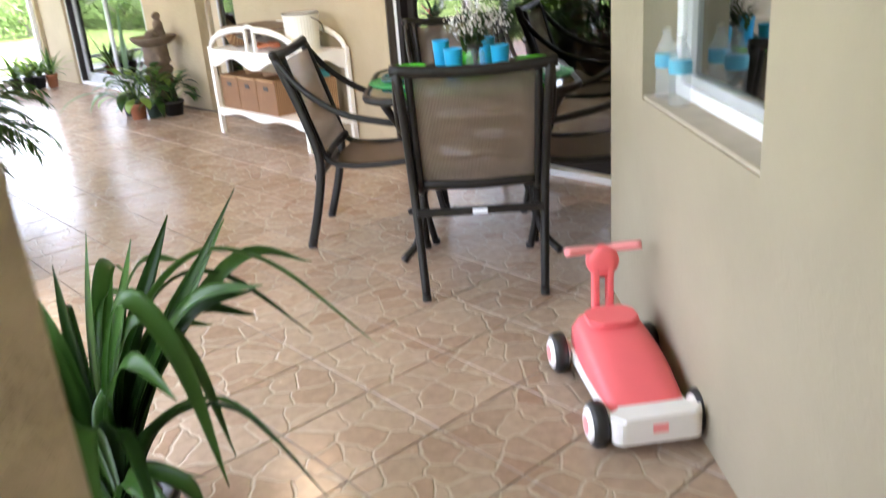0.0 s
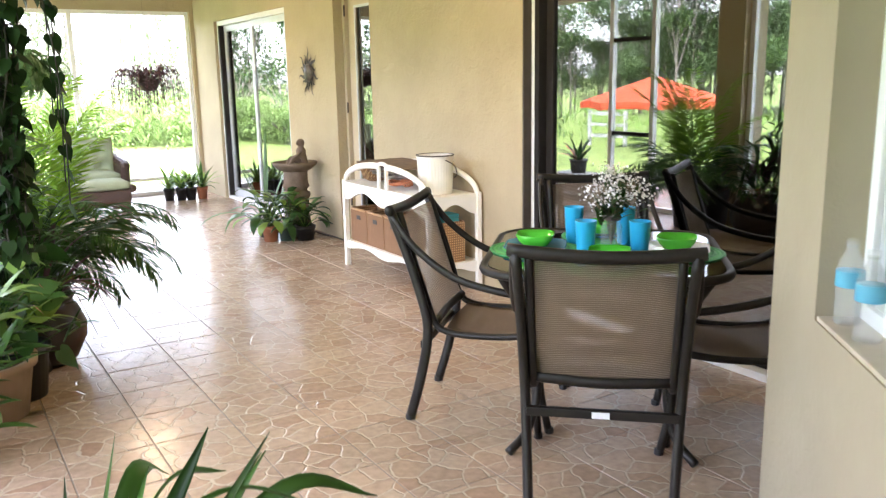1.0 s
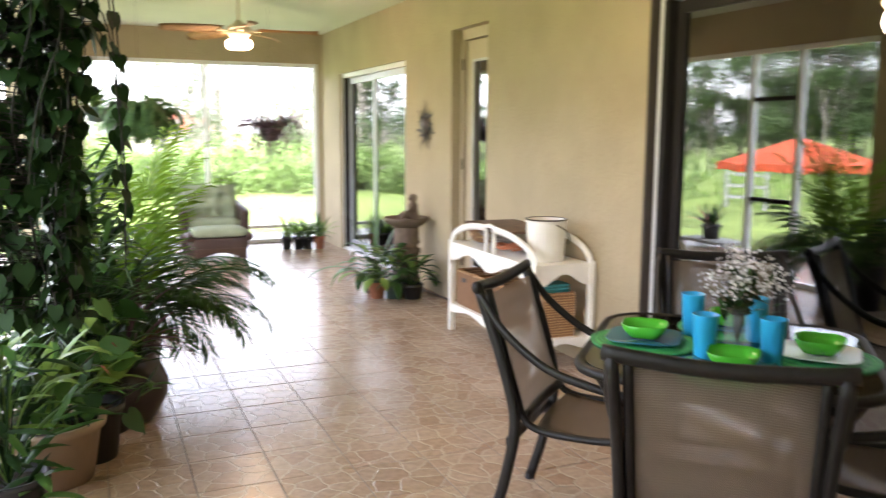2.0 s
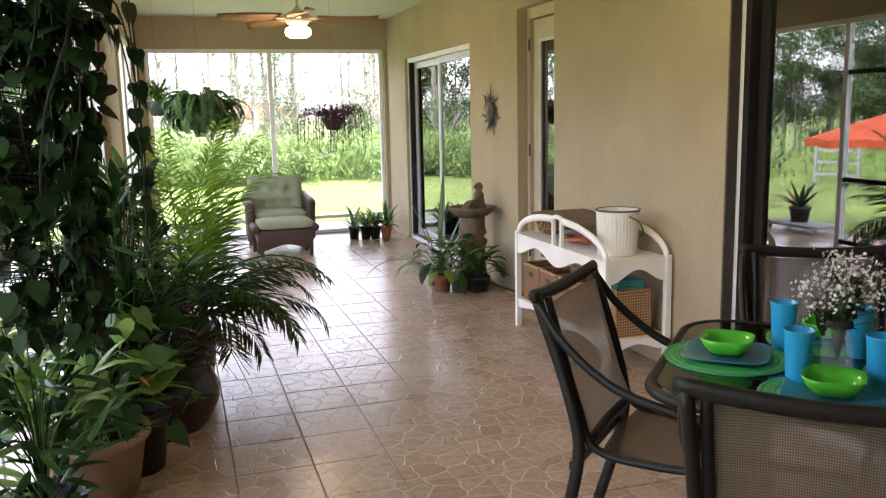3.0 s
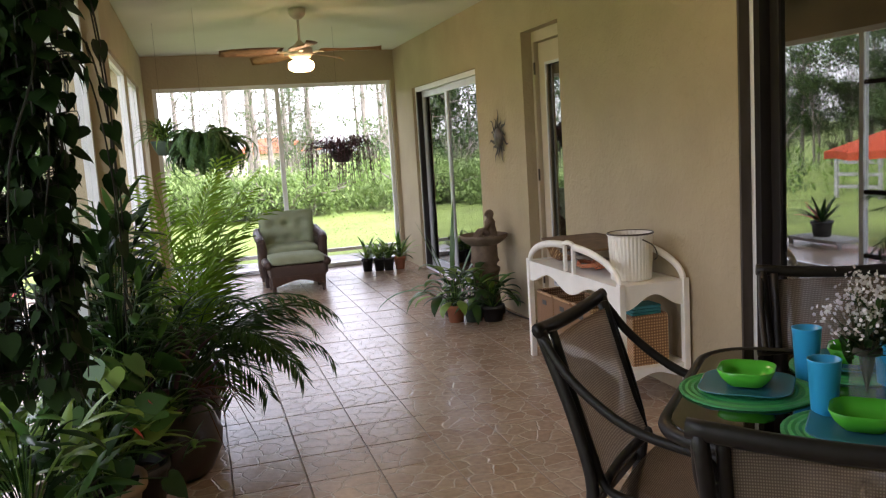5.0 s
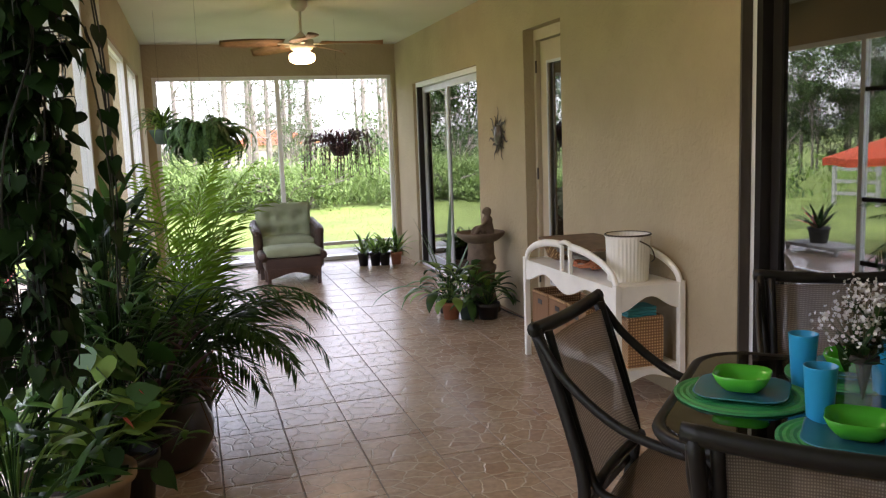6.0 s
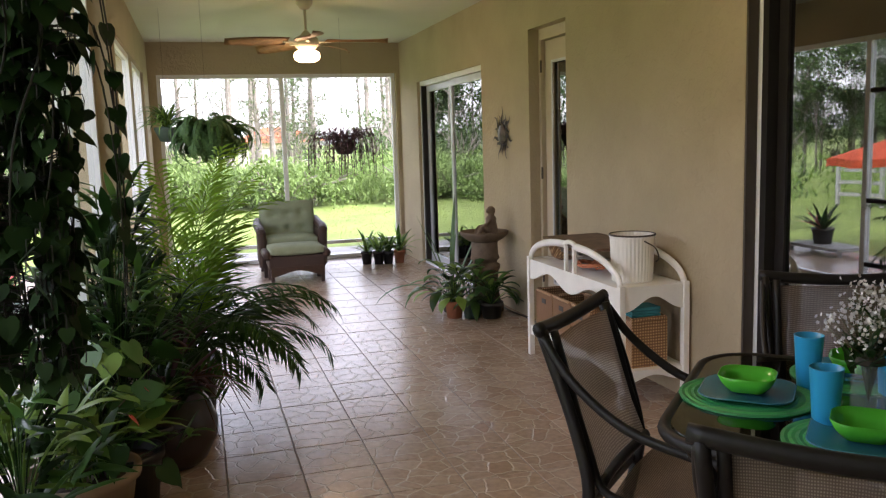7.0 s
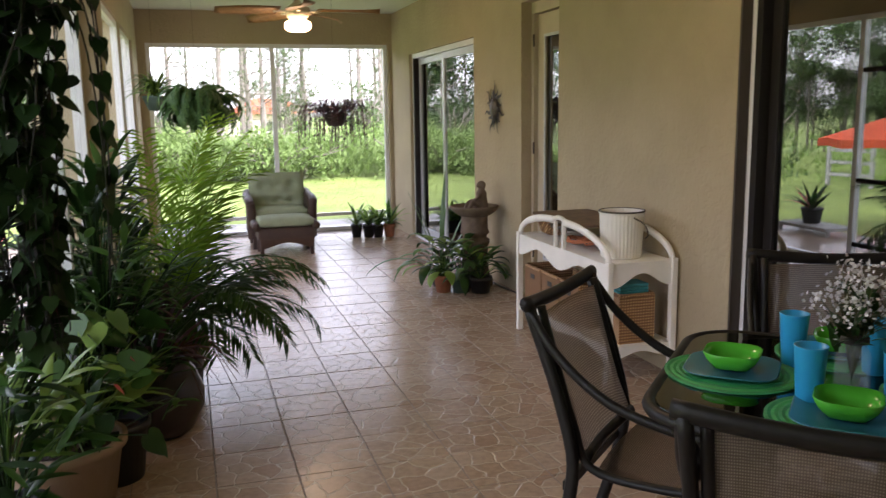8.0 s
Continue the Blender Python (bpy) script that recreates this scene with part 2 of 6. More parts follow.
FANBODY = mat("fan_body", (0.6, 0.54, 0.45), 0.4)
LAMPGLASS = glow_mat("lit_lamp_glass", (1.0, 0.64, 0.3), 2.2)
PINK = mat("pink_plastic", (0.86, 0.155, 0.17), 0.38, spread=0.03)
PINKLIGHT = mat("light_pink_plastic", (0.85, 0.30, 0.30), 0.4, spread=0.03)
WHITEPLASTIC = mat("white_plastic", (0.82, 0.8, 0.78), 0.4, spread=0.03)
RUBBER = mat("black_rubber", (0.015, 0.015, 0.016), 0.5)
CUPBLUE = mat("blue_plastic", (0.03, 0.36, 0.66), 0.35, spread=0.03)
BOWLGREEN = mat("green_plastic", (0.075, 0.46, 0.03), 0.22, spread=0.03)
PLATEBLUE = mat("teal_plate", (0.035, 0.17, 0.24), 0.25, spread=0.04)
PLATEWHITE = mat("white_plate", (0.75, 0.78, 0.8), 0.25, spread=0.03)
MATGREEN = mat("green_woven_mat", (0.03, 0.27, 0.085), 0.5, spread=0.15, scale=30, bump=0.4)
MATLIGHT = mat("light_green_woven_mat", (0.045, 0.36, 0.09), 0.5, spread=0.15, scale=30, bump=0.4)
FLOWER = mat("white_petals", (0.78, 0.72, 0.72), 0.7, spread=0.1, hue=0.02)
REDSPATHE = mat("red_spathe", (0.62, 0.07, 0.06), 0.35, spread=0.1)
BOTTLE = mat("clear_plastic", (0.85, 0.9, 0.93), 0.12, spread=0.03)
BOTTLE.node_tree.nodes["Principled BSDF"].inputs["Alpha"].default_value = 0.09
LABELBLUE = mat("blue_label", (0.12, 0.47, 0.68), 0.4)
LABELBLUE.node_tree.nodes["Principled BSDF"].inputs["Alpha"].default_value = 0.75
TEALCLOTH = mat("teal_cloth", (0.06, 0.3, 0.32), 0.9, bump=0.4)
ORANGECLOTH = mat("orange_cloth", (0.58, 0.2, 0.09), 0.85, spread=0.15)
CORD = mat("cord", (0.04, 0.03, 0.025), 0.6)
UMBRELLA = mat("orange_canvas", (0.80, 0.17, 0.065), 0.8, spread=0.06)
LEAF_DARK = leaf_mat("dark_leaf", (0.012, 0.036, 0.008), (0.035, 0.085, 0.018), 0.34, 0.25)
# Leaf against the bright screens: backlit darkness is put into its green.
LEAF_BACKLIT = leaf_mat("backlit_leaf", (0.007, 0.02, 0.005), (0.022, 0.05, 0.012), 0.6, 0.12, 0.06)
LEAF_MID = leaf_mat("mid_leaf", (0.035, 0.10, 0.018), (0.09, 0.19, 0.04), 0.3, 0.5)
LEAF_LIGHT = leaf_mat("light_leaf", (0.14, 0.27, 0.04), (0.30, 0.44, 0.10), 0.32, 0.5, 0.45)
# One palm in two greens: shade in the low fronds, light in the upright.
LEAF_PALM_SHADED = leaf_mat("palm_leaf_shaded", (0.018, 0.055, 0.01), (0.05, 0.115, 0.02), 0.45, 0.3)
LEAF_PALM_LIT = leaf_mat("palm_leaf_lit", (0.10, 0.22, 0.015), (0.26, 0.42, 0.035), 0.6, 0.15)
LEAF_PURPLE = leaf_mat("purple_leaf", (0.05, 0.022, 0.035), (0.13, 0.07, 0.085))
LEAF_FERN = leaf_mat("fern_leaf", (0.03, 0.08, 0.02), (0.10, 0.19, 0.05), 0.6)
LEAF_BROWN = leaf_mat("dry_stem", (0.09, 0.045, 0.025), (0.2, 0.1, 0.05), 0.7)
# Vine stems take the same backlit near-black.
VINE = mat("backlit_vine", (0.014, 0.013, 0.007), 0.7)
STEM = mat("stem", (0.09, 0.085, 0.035), 0.7)
BUSH = leaf_mat("palmetto_leaf", (0.11, 0.19, 0.045), (0.31, 0.42, 0.13), 0.6, 0.2)
TREELEAF = leaf_mat("tree_leaf", (0.06, 0.11, 0.04), (0.15, 0.22, 0.08), 0.7, 0.2)
# Bark paled so far trunks carry haze in their colour; twigs share it.
BARK = mat("hazy_bark", (0.27, 0.235, 0.2), 0.95, spread=0.3, scale=6, bump=0.8, bump_scale=25)
GRASS = mat("lawn", (0.2, 0.27, 0.055), 0.95, spread=0.3, scale=0.7, bump=0.6, bump_scale=40)
ROOFTILE = mat("roof_tile", (0.48, 0.13, 0.06), 0.85, spread=0.2, scale=4)
HOUSEWALL = mat("pale_house_wall", (0.62, 0.55, 0.45), 0.9)
FENCEWOOD = mat("white_fence_wood", (0.36, 0.36, 0.34), 0.75, bump=0.2)


# ---------------- mesh helpers ----------------
def part(name, bm, material, parent=None, label="", smooth=False):
    """One mesh object under a thing or a part."""
    me = bpy.data.meshes.new(name)
    bm.to_mesh(me)
    bm.free()
    me.materials.append(material)
    if smooth:
        for p in me.polygons:
            p.use_smooth = True
    ob = new(name, me)
    ob.parent = parent
    if label:
        ob["label"] = label
    return ob


def thing(name, m, label, category, group=""):
    ob = new(name)
    ob.empty_display_size = 0.1
    ob.matrix_basis = m
    return tagged(ob, label, category, group)


def box(bm, lo, hi, bevel=0.0, m=None):
    c = [(a + b) / 2 for a, b in zip(lo, hi)]
    s = [max(b - a, 1e-4) for a, b in zip(lo, hi)]
    r = bmesh.ops.create_cube(bm, size=1, matrix=(m or Matrix()) @ Matrix.Translation(c) @ Matrix.Diagonal((*s, 1)))
    if bevel:
        edges = {e for v in r["verts"] for e in v.link_edges}
        bmesh.ops.bevel(bm, geom=list(edges), offset=bevel, segments=2, affect="EDGES", profile=0.6)
    return bm


def boxes(*items, bevel=0.0):
    bm = bmesh.new()
    for lo, hi in items:
        box(bm, lo, hi, bevel)
    return bm


def lathe(bm, profile, segs=24, m=None, wave=0.0, waves=0):
    """Turn (radius, height) pairs about z; wave ribs the wall."""
    m = m or Matrix()
    rings = []
    for r, z in profile:
        ring = []
        for i in range(segs):
            a = 2 * math.pi * i / segs
            rr = r * (1 + (wave * (1 if i % 2 else -1) if waves else 0))
            ring.append(bm.verts.new(m @ Vector((rr * math.cos(a), rr * math.sin(a), z))))
        rings.append(ring)
    for p, q in zip(rings, rings[1:]):
        for i in range(segs):
            j = (i + 1) % segs
            bm.faces.new((p[i], p[j], q[j], q[i]))
    for ring, flip in ((rings[0], True), (rings[-1], False)):
        if profile[0 if flip else -1][0] > 1e-4:
            bm.faces.new(list(reversed(ring)) if flip else ring)
    return bm


def spline(pts, n=8):
    """Catmull-Rom through the points."""
    P = [Vector(p) for p in pts]
    P = [P[0] * 2 - P[1]] + P + [P[-1] * 2 - P[-2]]
    out = []
    for i in range(1, len(P) - 2):
        a, b, c, d = P[i - 1:i + 3]
        for k in range(n):
            t = k / n
            out.append(0.5 * (2 * b + (c - a) * t + (2 * a - 5 * b + 4 * c - d) * t * t + (3 * b - a - 3 * c + d) * t ** 3))
    return out + [P[-2]]


def tube(bm, pts, r, segs=8, taper=None, flat=1.0, closed=False):
    """Sweep a round or flattened section along points."""
    P = [Vector(p) for p in pts]
    n = len(P)
    rings = []
    up = Vector((0, 0, 1))
    prev = None
    for i, p in enumerate(P):
        d = (P[(i + 1) % n] - P[i - 1]) if closed else (P[min(i + 1, n - 1)] - P[max(i - 1, 0)])
        d.normalize()
        if prev is None:
            side = d.cross(up)
            if side.length < 0.05:
                side = d.cross(Vector((1, 0, 0)))
            side.normalize()
        else:
            side = prev - d * prev.dot(d)
            side.normalize()
        prev = side.copy()
        oth = d.cross(side)
        rr = r * (taper[0] + (taper[1] - taper[0]) * i / (n - 1) if taper else 1)
        rings.append([bm.verts.new(p + side * rr * math.cos(2 * math.pi * k / segs) + oth * rr * flat * math.sin(2 * math.pi * k / segs)) for k in range(segs)])
    pairs = list(zip(rings, rings[1:])) + ([(rings[-1], rings[0])] if closed else [])
    for a, b in pairs:
        for k in range(segs):
            j = (k + 1) % segs
            bm.faces.new((a[k], a[j], b[j], b[k]))
    if not closed:
        bm.faces.new(list(reversed(rings[0])))
        bm.faces.new(rings[-1])
    return bm


def prism(bm, outline, z0, z1, m=None, bevel=0.0):
    """Extrude a plane outline (x, y) from z0 to z1."""
    m = m or Matrix()
    a = [bm.verts.new(m @ Vector((x, y, z0))) for x, y in outline]
    b = [bm.verts.new(m @ Vector((x, y, z1))) for x, y in outline]
    n = len(a)
    fs = [bm.faces.new(list(reversed(a))), bm.faces.new(b)]
    for i in range(n):
        j = (i + 1) % n
        fs.append(bm.faces.new((a[i], a[j], b[j], b[i])))
    if bevel:
        bmesh.ops.bevel(bm, geom=list(fs[1].edges), offset=bevel, segments=2, affect="EDGES")
    return bm


def rounded(hx, hy, r, n=6, bow=0.0):
    out = []
    for cx, cy, a0 in ((hx - r, hy - r, 0), (-hx + r, hy - r, 90), (-hx + r, -hy + r, 180), (hx - r, -hy + r, 270)):
        for k in range(n + 1):
            a = radians(a0 + 90 * k / n)
            out.append((cx + r * math.cos(a), cy + r * math.sin(a)))
    return out


def blade(bm, base, az, tilt, length, width, droop, segs=7, fold=0.25, twist=0.0, tip=0.0, belly=0.35):
    """A strap or lance leaf that leaves its base at a tilt from upright and bends over."""
    p = Vector(base)
    ang = tilt
    rows = []
    for i in range(segs + 1):
        t = i / segs
        w = width * (min(1, 0.45 + t / belly * 0.55) if t < belly else max(tip, math.cos((t - belly) / (1 - belly) * math.pi / 2) ** 0.8)) * 0.5
        d = Vector((math.sin(ang) * math.cos(az), math.sin(ang) * math.sin(az), math.cos(ang)))
        side = Vector((-math.sin(az + twist * t), math.cos(az + twist * t), 0))
        nrm = d.cross(side)
        rows.append((bm.verts.new(p + side * w - nrm * w * fold), bm.verts.new(p), bm.verts.new(p - side * w - nrm * w * fold)))
        p = p + d * (length / segs)
        ang += droop / segs * (0.5 + t)
    for a, b in zip(rows, rows[1:]):
        bm.faces.new((a[0], a[1], b[1], b[0]))
        bm.faces.new((a[1], a[2], b[2], b[1]))
    return p


def heart(bm, at, az, pitch, size, roll=0.0):
    """A heart-shaped leaf folded on its midrib, hanging from its stalk end."""
    m = Matrix.Translation(at) @ Euler((0, 0, az)).to_matrix().to_4x4() @ Euler((0, pitch, 0)).to_matrix().to_4x4() @ Euler((roll, 0, 0)).to_matrix().to_4x4()
    half = [(-0.12, 0.16), (-0.1, 0.32), (0.1, 0.46), (0.38, 0.42), (0.7, 0.24), (0.9, 0.08)]
    mid = [(-0.0, 0), (0.1, 0), (0.38, 0), (0.7, 0), (0.9, 0)]
    ms = [bm.verts.new(m @ Vector((x * size, 0, -0.06 * size * x))) for x, _ in mid]
    tipv = bm.verts.new(m @ Vector((1.08 * size, 0, -0.16 * size)))
    for s in (1, -1):
        hv = [bm.verts.new(m @ Vector((x * size, s * y * size, (0.14 * y - 0.25 * y * y - 0.08 * x) * size))) for x, y in half]
        quads = [(ms[0], hv[0], hv[1]), (ms[0], hv[1], hv[2], ms[1]), (ms[1], hv[2], hv[3], ms[2]), (ms[2], hv[3], hv[4], ms[3]), (ms[3], hv[4], hv[5], ms[4]), (ms[4], hv[5], tipv)]
        for q in quads:
            bm.faces.new(q if s < 0 else tuple(reversed(q)))


def frond(bm, base, az, tilt, length, droop, leaflet, rnd, pairs=26, leafw=0.016, hang=0.3):
    """A feather palm frond: a bowed stalk with paired narrow leaflets."""
    pts = []
    p = Vector(base)
    ang = tilt
    n = pairs
    for i in range(n + 1):
        t = i / n
        pts.append((p.copy(), ang))
        p = p + Vector((math.sin(ang) * math.cos(az), math.sin(ang) * math.sin(az), math.cos(ang))) * (length / n)
        ang += droop / n * (0.4 + 1.2 * t)
    tube(bm, [q for q, _ in pts[::3]], 0.007, 4, (1, 0.25))
    for i in range(int(n * 0.22), n + 1):
        t = i / n
        q, a = pts[i]
        d = Vector((math.sin(a) * math.cos(az), math.sin(a) * math.sin(az), math.cos(a)))
        side = Vector((-math.sin(az), math.cos(az), 0))
        nrm = side.cross(d)
        ll = leaflet * math.sin(min(1, 0.25 + t * 0.9) * math.pi * 0.86 + 0.1) * rnd.uniform(0.85, 1.1)
        for s in (1, -1):
            dr = (d * rnd.uniform(0.75, 1.1) + side * s + nrm * rnd.uniform(0.0, 0.3)).normalized()
            w = d.cross(dr).cross(dr).normalized() * leafw * 0.5
            mid = q + dr * ll * 0.5 - Vector((0, 0, ll * 0.1 * hang))
            end = q + dr * ll - Vector((0, 0, ll * hang * rnd.uniform(0.4, 1.2)))
            v = [bm.verts.new(x) for x in (q, mid + w, end, mid - w)]
            bm.faces.new(v)


def pot(parent, r, h, material, label="", rim=0.02, flare=0.78):
    bm = lathe(bmesh.new(), [(r * flare, 0), (r * 0.96, h - rim * 1.6), (r * 1.05, h - rim * 1.5), (r * 1.06, h), (r * 0.93, h), (r * 0.9, h * 0.86)], 28)
    p = part("pot", bm, material, parent, label, True)
    s = lathe(bmesh.new(), [(0.0001, h * 0.84), (r * 0.5, h * 0.88), (r * 0.91, h * 0.85)], 20)
    part("soil", s, SOIL, parent, "", True)
    return p
SCREEN = bpy.data.materials.new("insect_screen")
SCREEN.use_nodes = True
_nt = SCREEN.node_tree
_tp = _nt.nodes.new("ShaderNodeBsdfTransparent")
_df = _nt.nodes.new("ShaderNodeBsdfDiffuse")
_df.inputs[0].default_value = (0.25, 0.25, 0.25, 1)
_mx = _nt.nodes.new("ShaderNodeMixShader")
_mx.inputs[0].default_value = 0.13
_nt.links.new(_tp.outputs[0], _mx.inputs[1])
_nt.links.new(_df.outputs[0], _mx.inputs[2])
_nt.links.new(_mx.outputs[0], _nt.nodes["Material Output"].inputs[0])

# ---------------- the porch shell ----------------
H = 2.60          # ceiling
FAR = 10.62       # inner face of the end wall
LEFT = -2.92      # inner face of the screened side
WT = 0.3          # house wall thickness
SLX = 0.06        # plane of the dining glass door


def structure(name, bm, material, label):
    return tagged(part(name, bm, material), label, kind="structure")


wall_east = structure("wall_east", boxes(
    ((0, 3.94, 0), (WT, 5.87, H)), ((0, 5.87, 2.22), (WT, 6.53, H)), ((0, 6.53, 0), (WT, 7.61, H)),
    ((0, 7.61, 2.07), (WT, 9.81, H)), ((0, 9.81, 0), (WT, FAR + 0.2, H)), ((0, 1.62, 2.14), (WT, 3.94, H))),
    STUCCO, "beige stucco house wall with door openings")
wall_return = structure("wall_return", boxes(((-1.0, 1.29, 0), (WT, 1.455, H)), ((0, 1.455, 0), (WT, 1.62, H))), STUCCO, "beige stucco return wall beside the dining door")

# slanting wall with the kitchen window: s runs along it, t into the wall
DIAG = Matrix(((-0.645, 0.764, 0, -1.003), (-0.764, -0.645, 0, 1.455), (0, 0, 1, 0), (0, 0, 0, 1)))
S0, S1, Z0, Z1, TH = 0.40, 1.28, 0.79, 1.95, 0.22
bm = bmesh.new()
for lo, hi in (((0, 0, 0), (S0, TH, H)), ((S1, 0, 0), (3.2, TH, H)), ((S0, 0, 0), (S1, TH, Z0)), ((S0, 0, Z1), (S1, TH, H))):
    box(bm, lo, hi, 0, DIAG)
wall_slant = structure("wall_slant", bm, SMOOTH, "smooth beige stucco wall with a recessed window")
bm = bmesh.new()
box(bm, (S0, 0.004, Z0), (S1, 0.11, Z0 + 0.012), 0.003, DIAG)
structure("trim", bm, mat("sill_stucco", (0.42, 0.36, 0.28), 0.85, bump=0.2), "beige stucco window sill")

wall_north = structure("wall_north", boxes(((-3.1, FAR, 2.24), (0, FAR + 0.2, H)), ((-3.1, FAR, 0), (-2.83, FAR + 0.2, 2.24)), ((-0.05, FAR, 0), (0, FAR + 0.2, 2.24))),
                       STUCCO, "beige stucco end wall with a wide screened opening")
wall_west = structure("wall_west", boxes(
    ((-3.1, 3.9, 2.2), (LEFT, FAR, H)), ((-3.4, 2.1, 2.2), (-3.2, 3.9, H)), ((-3.2, 3.9, 2.2), (-3.1, 4.0, H)), ((-3.1, 4.78, 0), (-2.80, 5.06, 2.2)), ((-3.1, 8.1, 0), (-2.95, 8.6, 2.2)),
    ((-3.1, 9.8, 0), (LEFT, FAR, 2.2))), STUCCO, "beige stucco columns and beam of the screened side")
column = structure("column", boxes(((-3.665, 0.40, 0), (-3.205, 0.80, H)), bevel=0.012), mat("rough_stucco", (0.40, 0.34, 0.27), 0.95, spread=0.2, scale=9, bump=1.0, bump_scale=32), "rough beige stucco entry column")
# Unseen walls added to keep entry light off the column and slanting wall.
wall_south = structure("wall_south", boxes(((-6.2, -4.2, 0), (-2.0, -4.0, H)), ((-4.4, -4.0, 0), (-4.2, 0.3, 2.3))), STUCCO, "unseen plain beige wall added behind the entry to hold back light")
# The unseen entry overhang and header cut light from that side too.
ceiling = structure("ceiling", boxes(((-4.9, -4.2, H), (WT, 2.1, H + 0.12)), ((-3.45, 2.1, H), (WT, FAR + 0.2, H + 0.12)), ((-4.4, -4.0, 2.3), (-4.2, 0.4, H))), CEIL, "painted flat porch ceiling, pale green-grey")
structure("trim", boxes(((-3.35, 0.0, H + 0.12), (6.0, FAR + 0.6, H + 0.3))), mat("fascia", (0.6, 0.55, 0.45), 0.7), "beige roof fascia")
# rooms behind the glass, their dimness put into a dark wall colour
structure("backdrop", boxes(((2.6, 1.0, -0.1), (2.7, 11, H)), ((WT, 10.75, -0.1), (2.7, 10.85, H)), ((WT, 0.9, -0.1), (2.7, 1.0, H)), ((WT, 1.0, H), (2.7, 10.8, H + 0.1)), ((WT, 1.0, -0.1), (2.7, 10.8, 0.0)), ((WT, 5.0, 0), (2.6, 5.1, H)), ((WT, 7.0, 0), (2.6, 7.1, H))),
                 DARKROOM, "rooms behind the glass doors, dim by dark wall colour")
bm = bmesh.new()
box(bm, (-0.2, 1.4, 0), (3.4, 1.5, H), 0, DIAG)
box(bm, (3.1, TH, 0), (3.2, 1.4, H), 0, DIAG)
structure("backdrop", bm, DARKROOM, "kitchen behind the window, dim by dark wall colour")

# ---------------- screened openings ----------------
def screen_bay(name, m, w, h, posts, rails, label, depth=0.05, rail_mat=None):
    """Framed insect screen in its own x-z plane, w wide and h high."""
    s = thing(name, m, label, "screen")
    f = 0.045
    part("frame", boxes(((0, 0, 0), (f, depth, h)), ((w - f, 0, 0), (w, depth, h)), ((f, 0, h - f), (w - f, depth, h)), ((f, 0, 0), (w - f, depth, f))), WHITE_ALU, s)
    for x in posts:
        part("post", boxes(((x - 0.025, -0.004, f), (x + 0.025, depth + 0.004, h - f))), WHITE_ALU, s)
    for x0, x1, z in rails:
        part("rail", boxes(((x0, 0.002, z - 0.02), (x1, depth - 0.002, z + 0.02))), rail_mat or WHITE_ALU, s)
    part("mesh", boxes(((f, depth * 0.5, f + 0.02), (w - f, depth * 0.5 + 0.002, h - f))), SCREEN, s, "fine grey insect screen")
    s["kind"] = "structure"
    return s


screen_bay("window_1", pose(-2.83, FAR + 0.06, 0), 2.78, 2.24, [1.40], [(0.045, 2.725, 0.20)], "white framed insect screen over the end opening")
screen_bay("window_2", pose(-3.0, 9.8, 0, 0, 0, -90), 1.2, 2.2, [0.6], [(0.045, 1.15, 0.3)], "white framed insect screen in the side opening")
screen_bay("window_3", pose(-2.99, 8.1, 0, 0, 0, -90), 3.04, 2.2, [1.55, 2.14], [(1.575, 2.115, 1.73), (1.575, 2.115, 0.77), (1.575, 2.115, 0.2)], "screen door with dark rails beside a fixed screen in white frames", rail_mat=BRONZE)
screen_bay("window_4", pose(-2.93, 4.78, 0, 0, 0, -90), 0.85, 2.2, [], [(0.045, 0.8, 0.3)], "white framed insect screen in the side opening")
screen_bay("window_6", pose(-3.32, 3.9, 0, 0, 0, -90), 1.75, 2.2, [0.87], [(0.045, 1.7, 0.3)], "white framed insect screen in the side opening")


# ---------------- glass doors and the window ----------------
def glass_door(name, y0, y1, h, x, splits, label, wide=0.06, stile=None):
    stile = stile or GREY_ALU
    d = thing(name, pose(x, y0, 0), label, "sliding door")
    w = y1 - y0
    part("outer_frame", boxes(((0, 0, h - 0.05), (0.10, w, h)), ((0, 0, 0), (0.10, w, 0.035)), ((0, 0, 0.035), (0.10, 0.045, h - 0.05)), ((0, w - 0.045, 0.035), (0.10, w, h - 0.05))), WHITE_ALU, d)
    part("dark_seal", boxes(((-0.004, 0.045, 0.035), (0.06, 0.075, h - 0.05)), ((-0.004, w - 0.085, 0.035), (0.06, w - 0.045, h - 0.05))), BRONZE, d, "dark weather strip")
    edges = [0.075] + splits + [w - 0.085]
    for i, (a, b) in enumerate(zip(edges, edges[1:])):
        o = 0.012 + 0.04 * (i % 2)
        leaf = part("sliding_leaf", boxes(((o, a, 0.04), (o + 0.035, a + wide, h - 0.055)), ((o, b - wide, 0.04), (o + 0.035, b, h - 0.055)), ((o, a + wide, h - 0.12), (o + 0.035, b - wide, h - 0.055)), ((o, a + wide, 0.04), (o + 0.035, b - wide, 0.13)), bevel=0.003), stile, d)
        part("pane", boxes(((o + 0.014, a + wide, 0.13), (o + 0.02, b - wide, h - 0.12))), PANE, leaf, "reflecting glass pane")
    d["kind"] = "structure"
    return d


glass_door("door_1", 1.62, 3.94, 2.14, SLX, [0.5], "white framed sliding glass door reflecting the garden", stile=BRONZE)
glass_door("door_2", 7.61, 9.81, 2.07, 0.035, [1.1], "white framed sliding glass door with dark glass")
part("jamb_trim", boxes(((0.0, 3.925, 0), (0.056, 3.937, 2.136))), BROWN, bpy.data.objects["door_1"], "dark brown jamb").matrix_parent_inverse = pose(SLX, 1.62, 0).inverted()
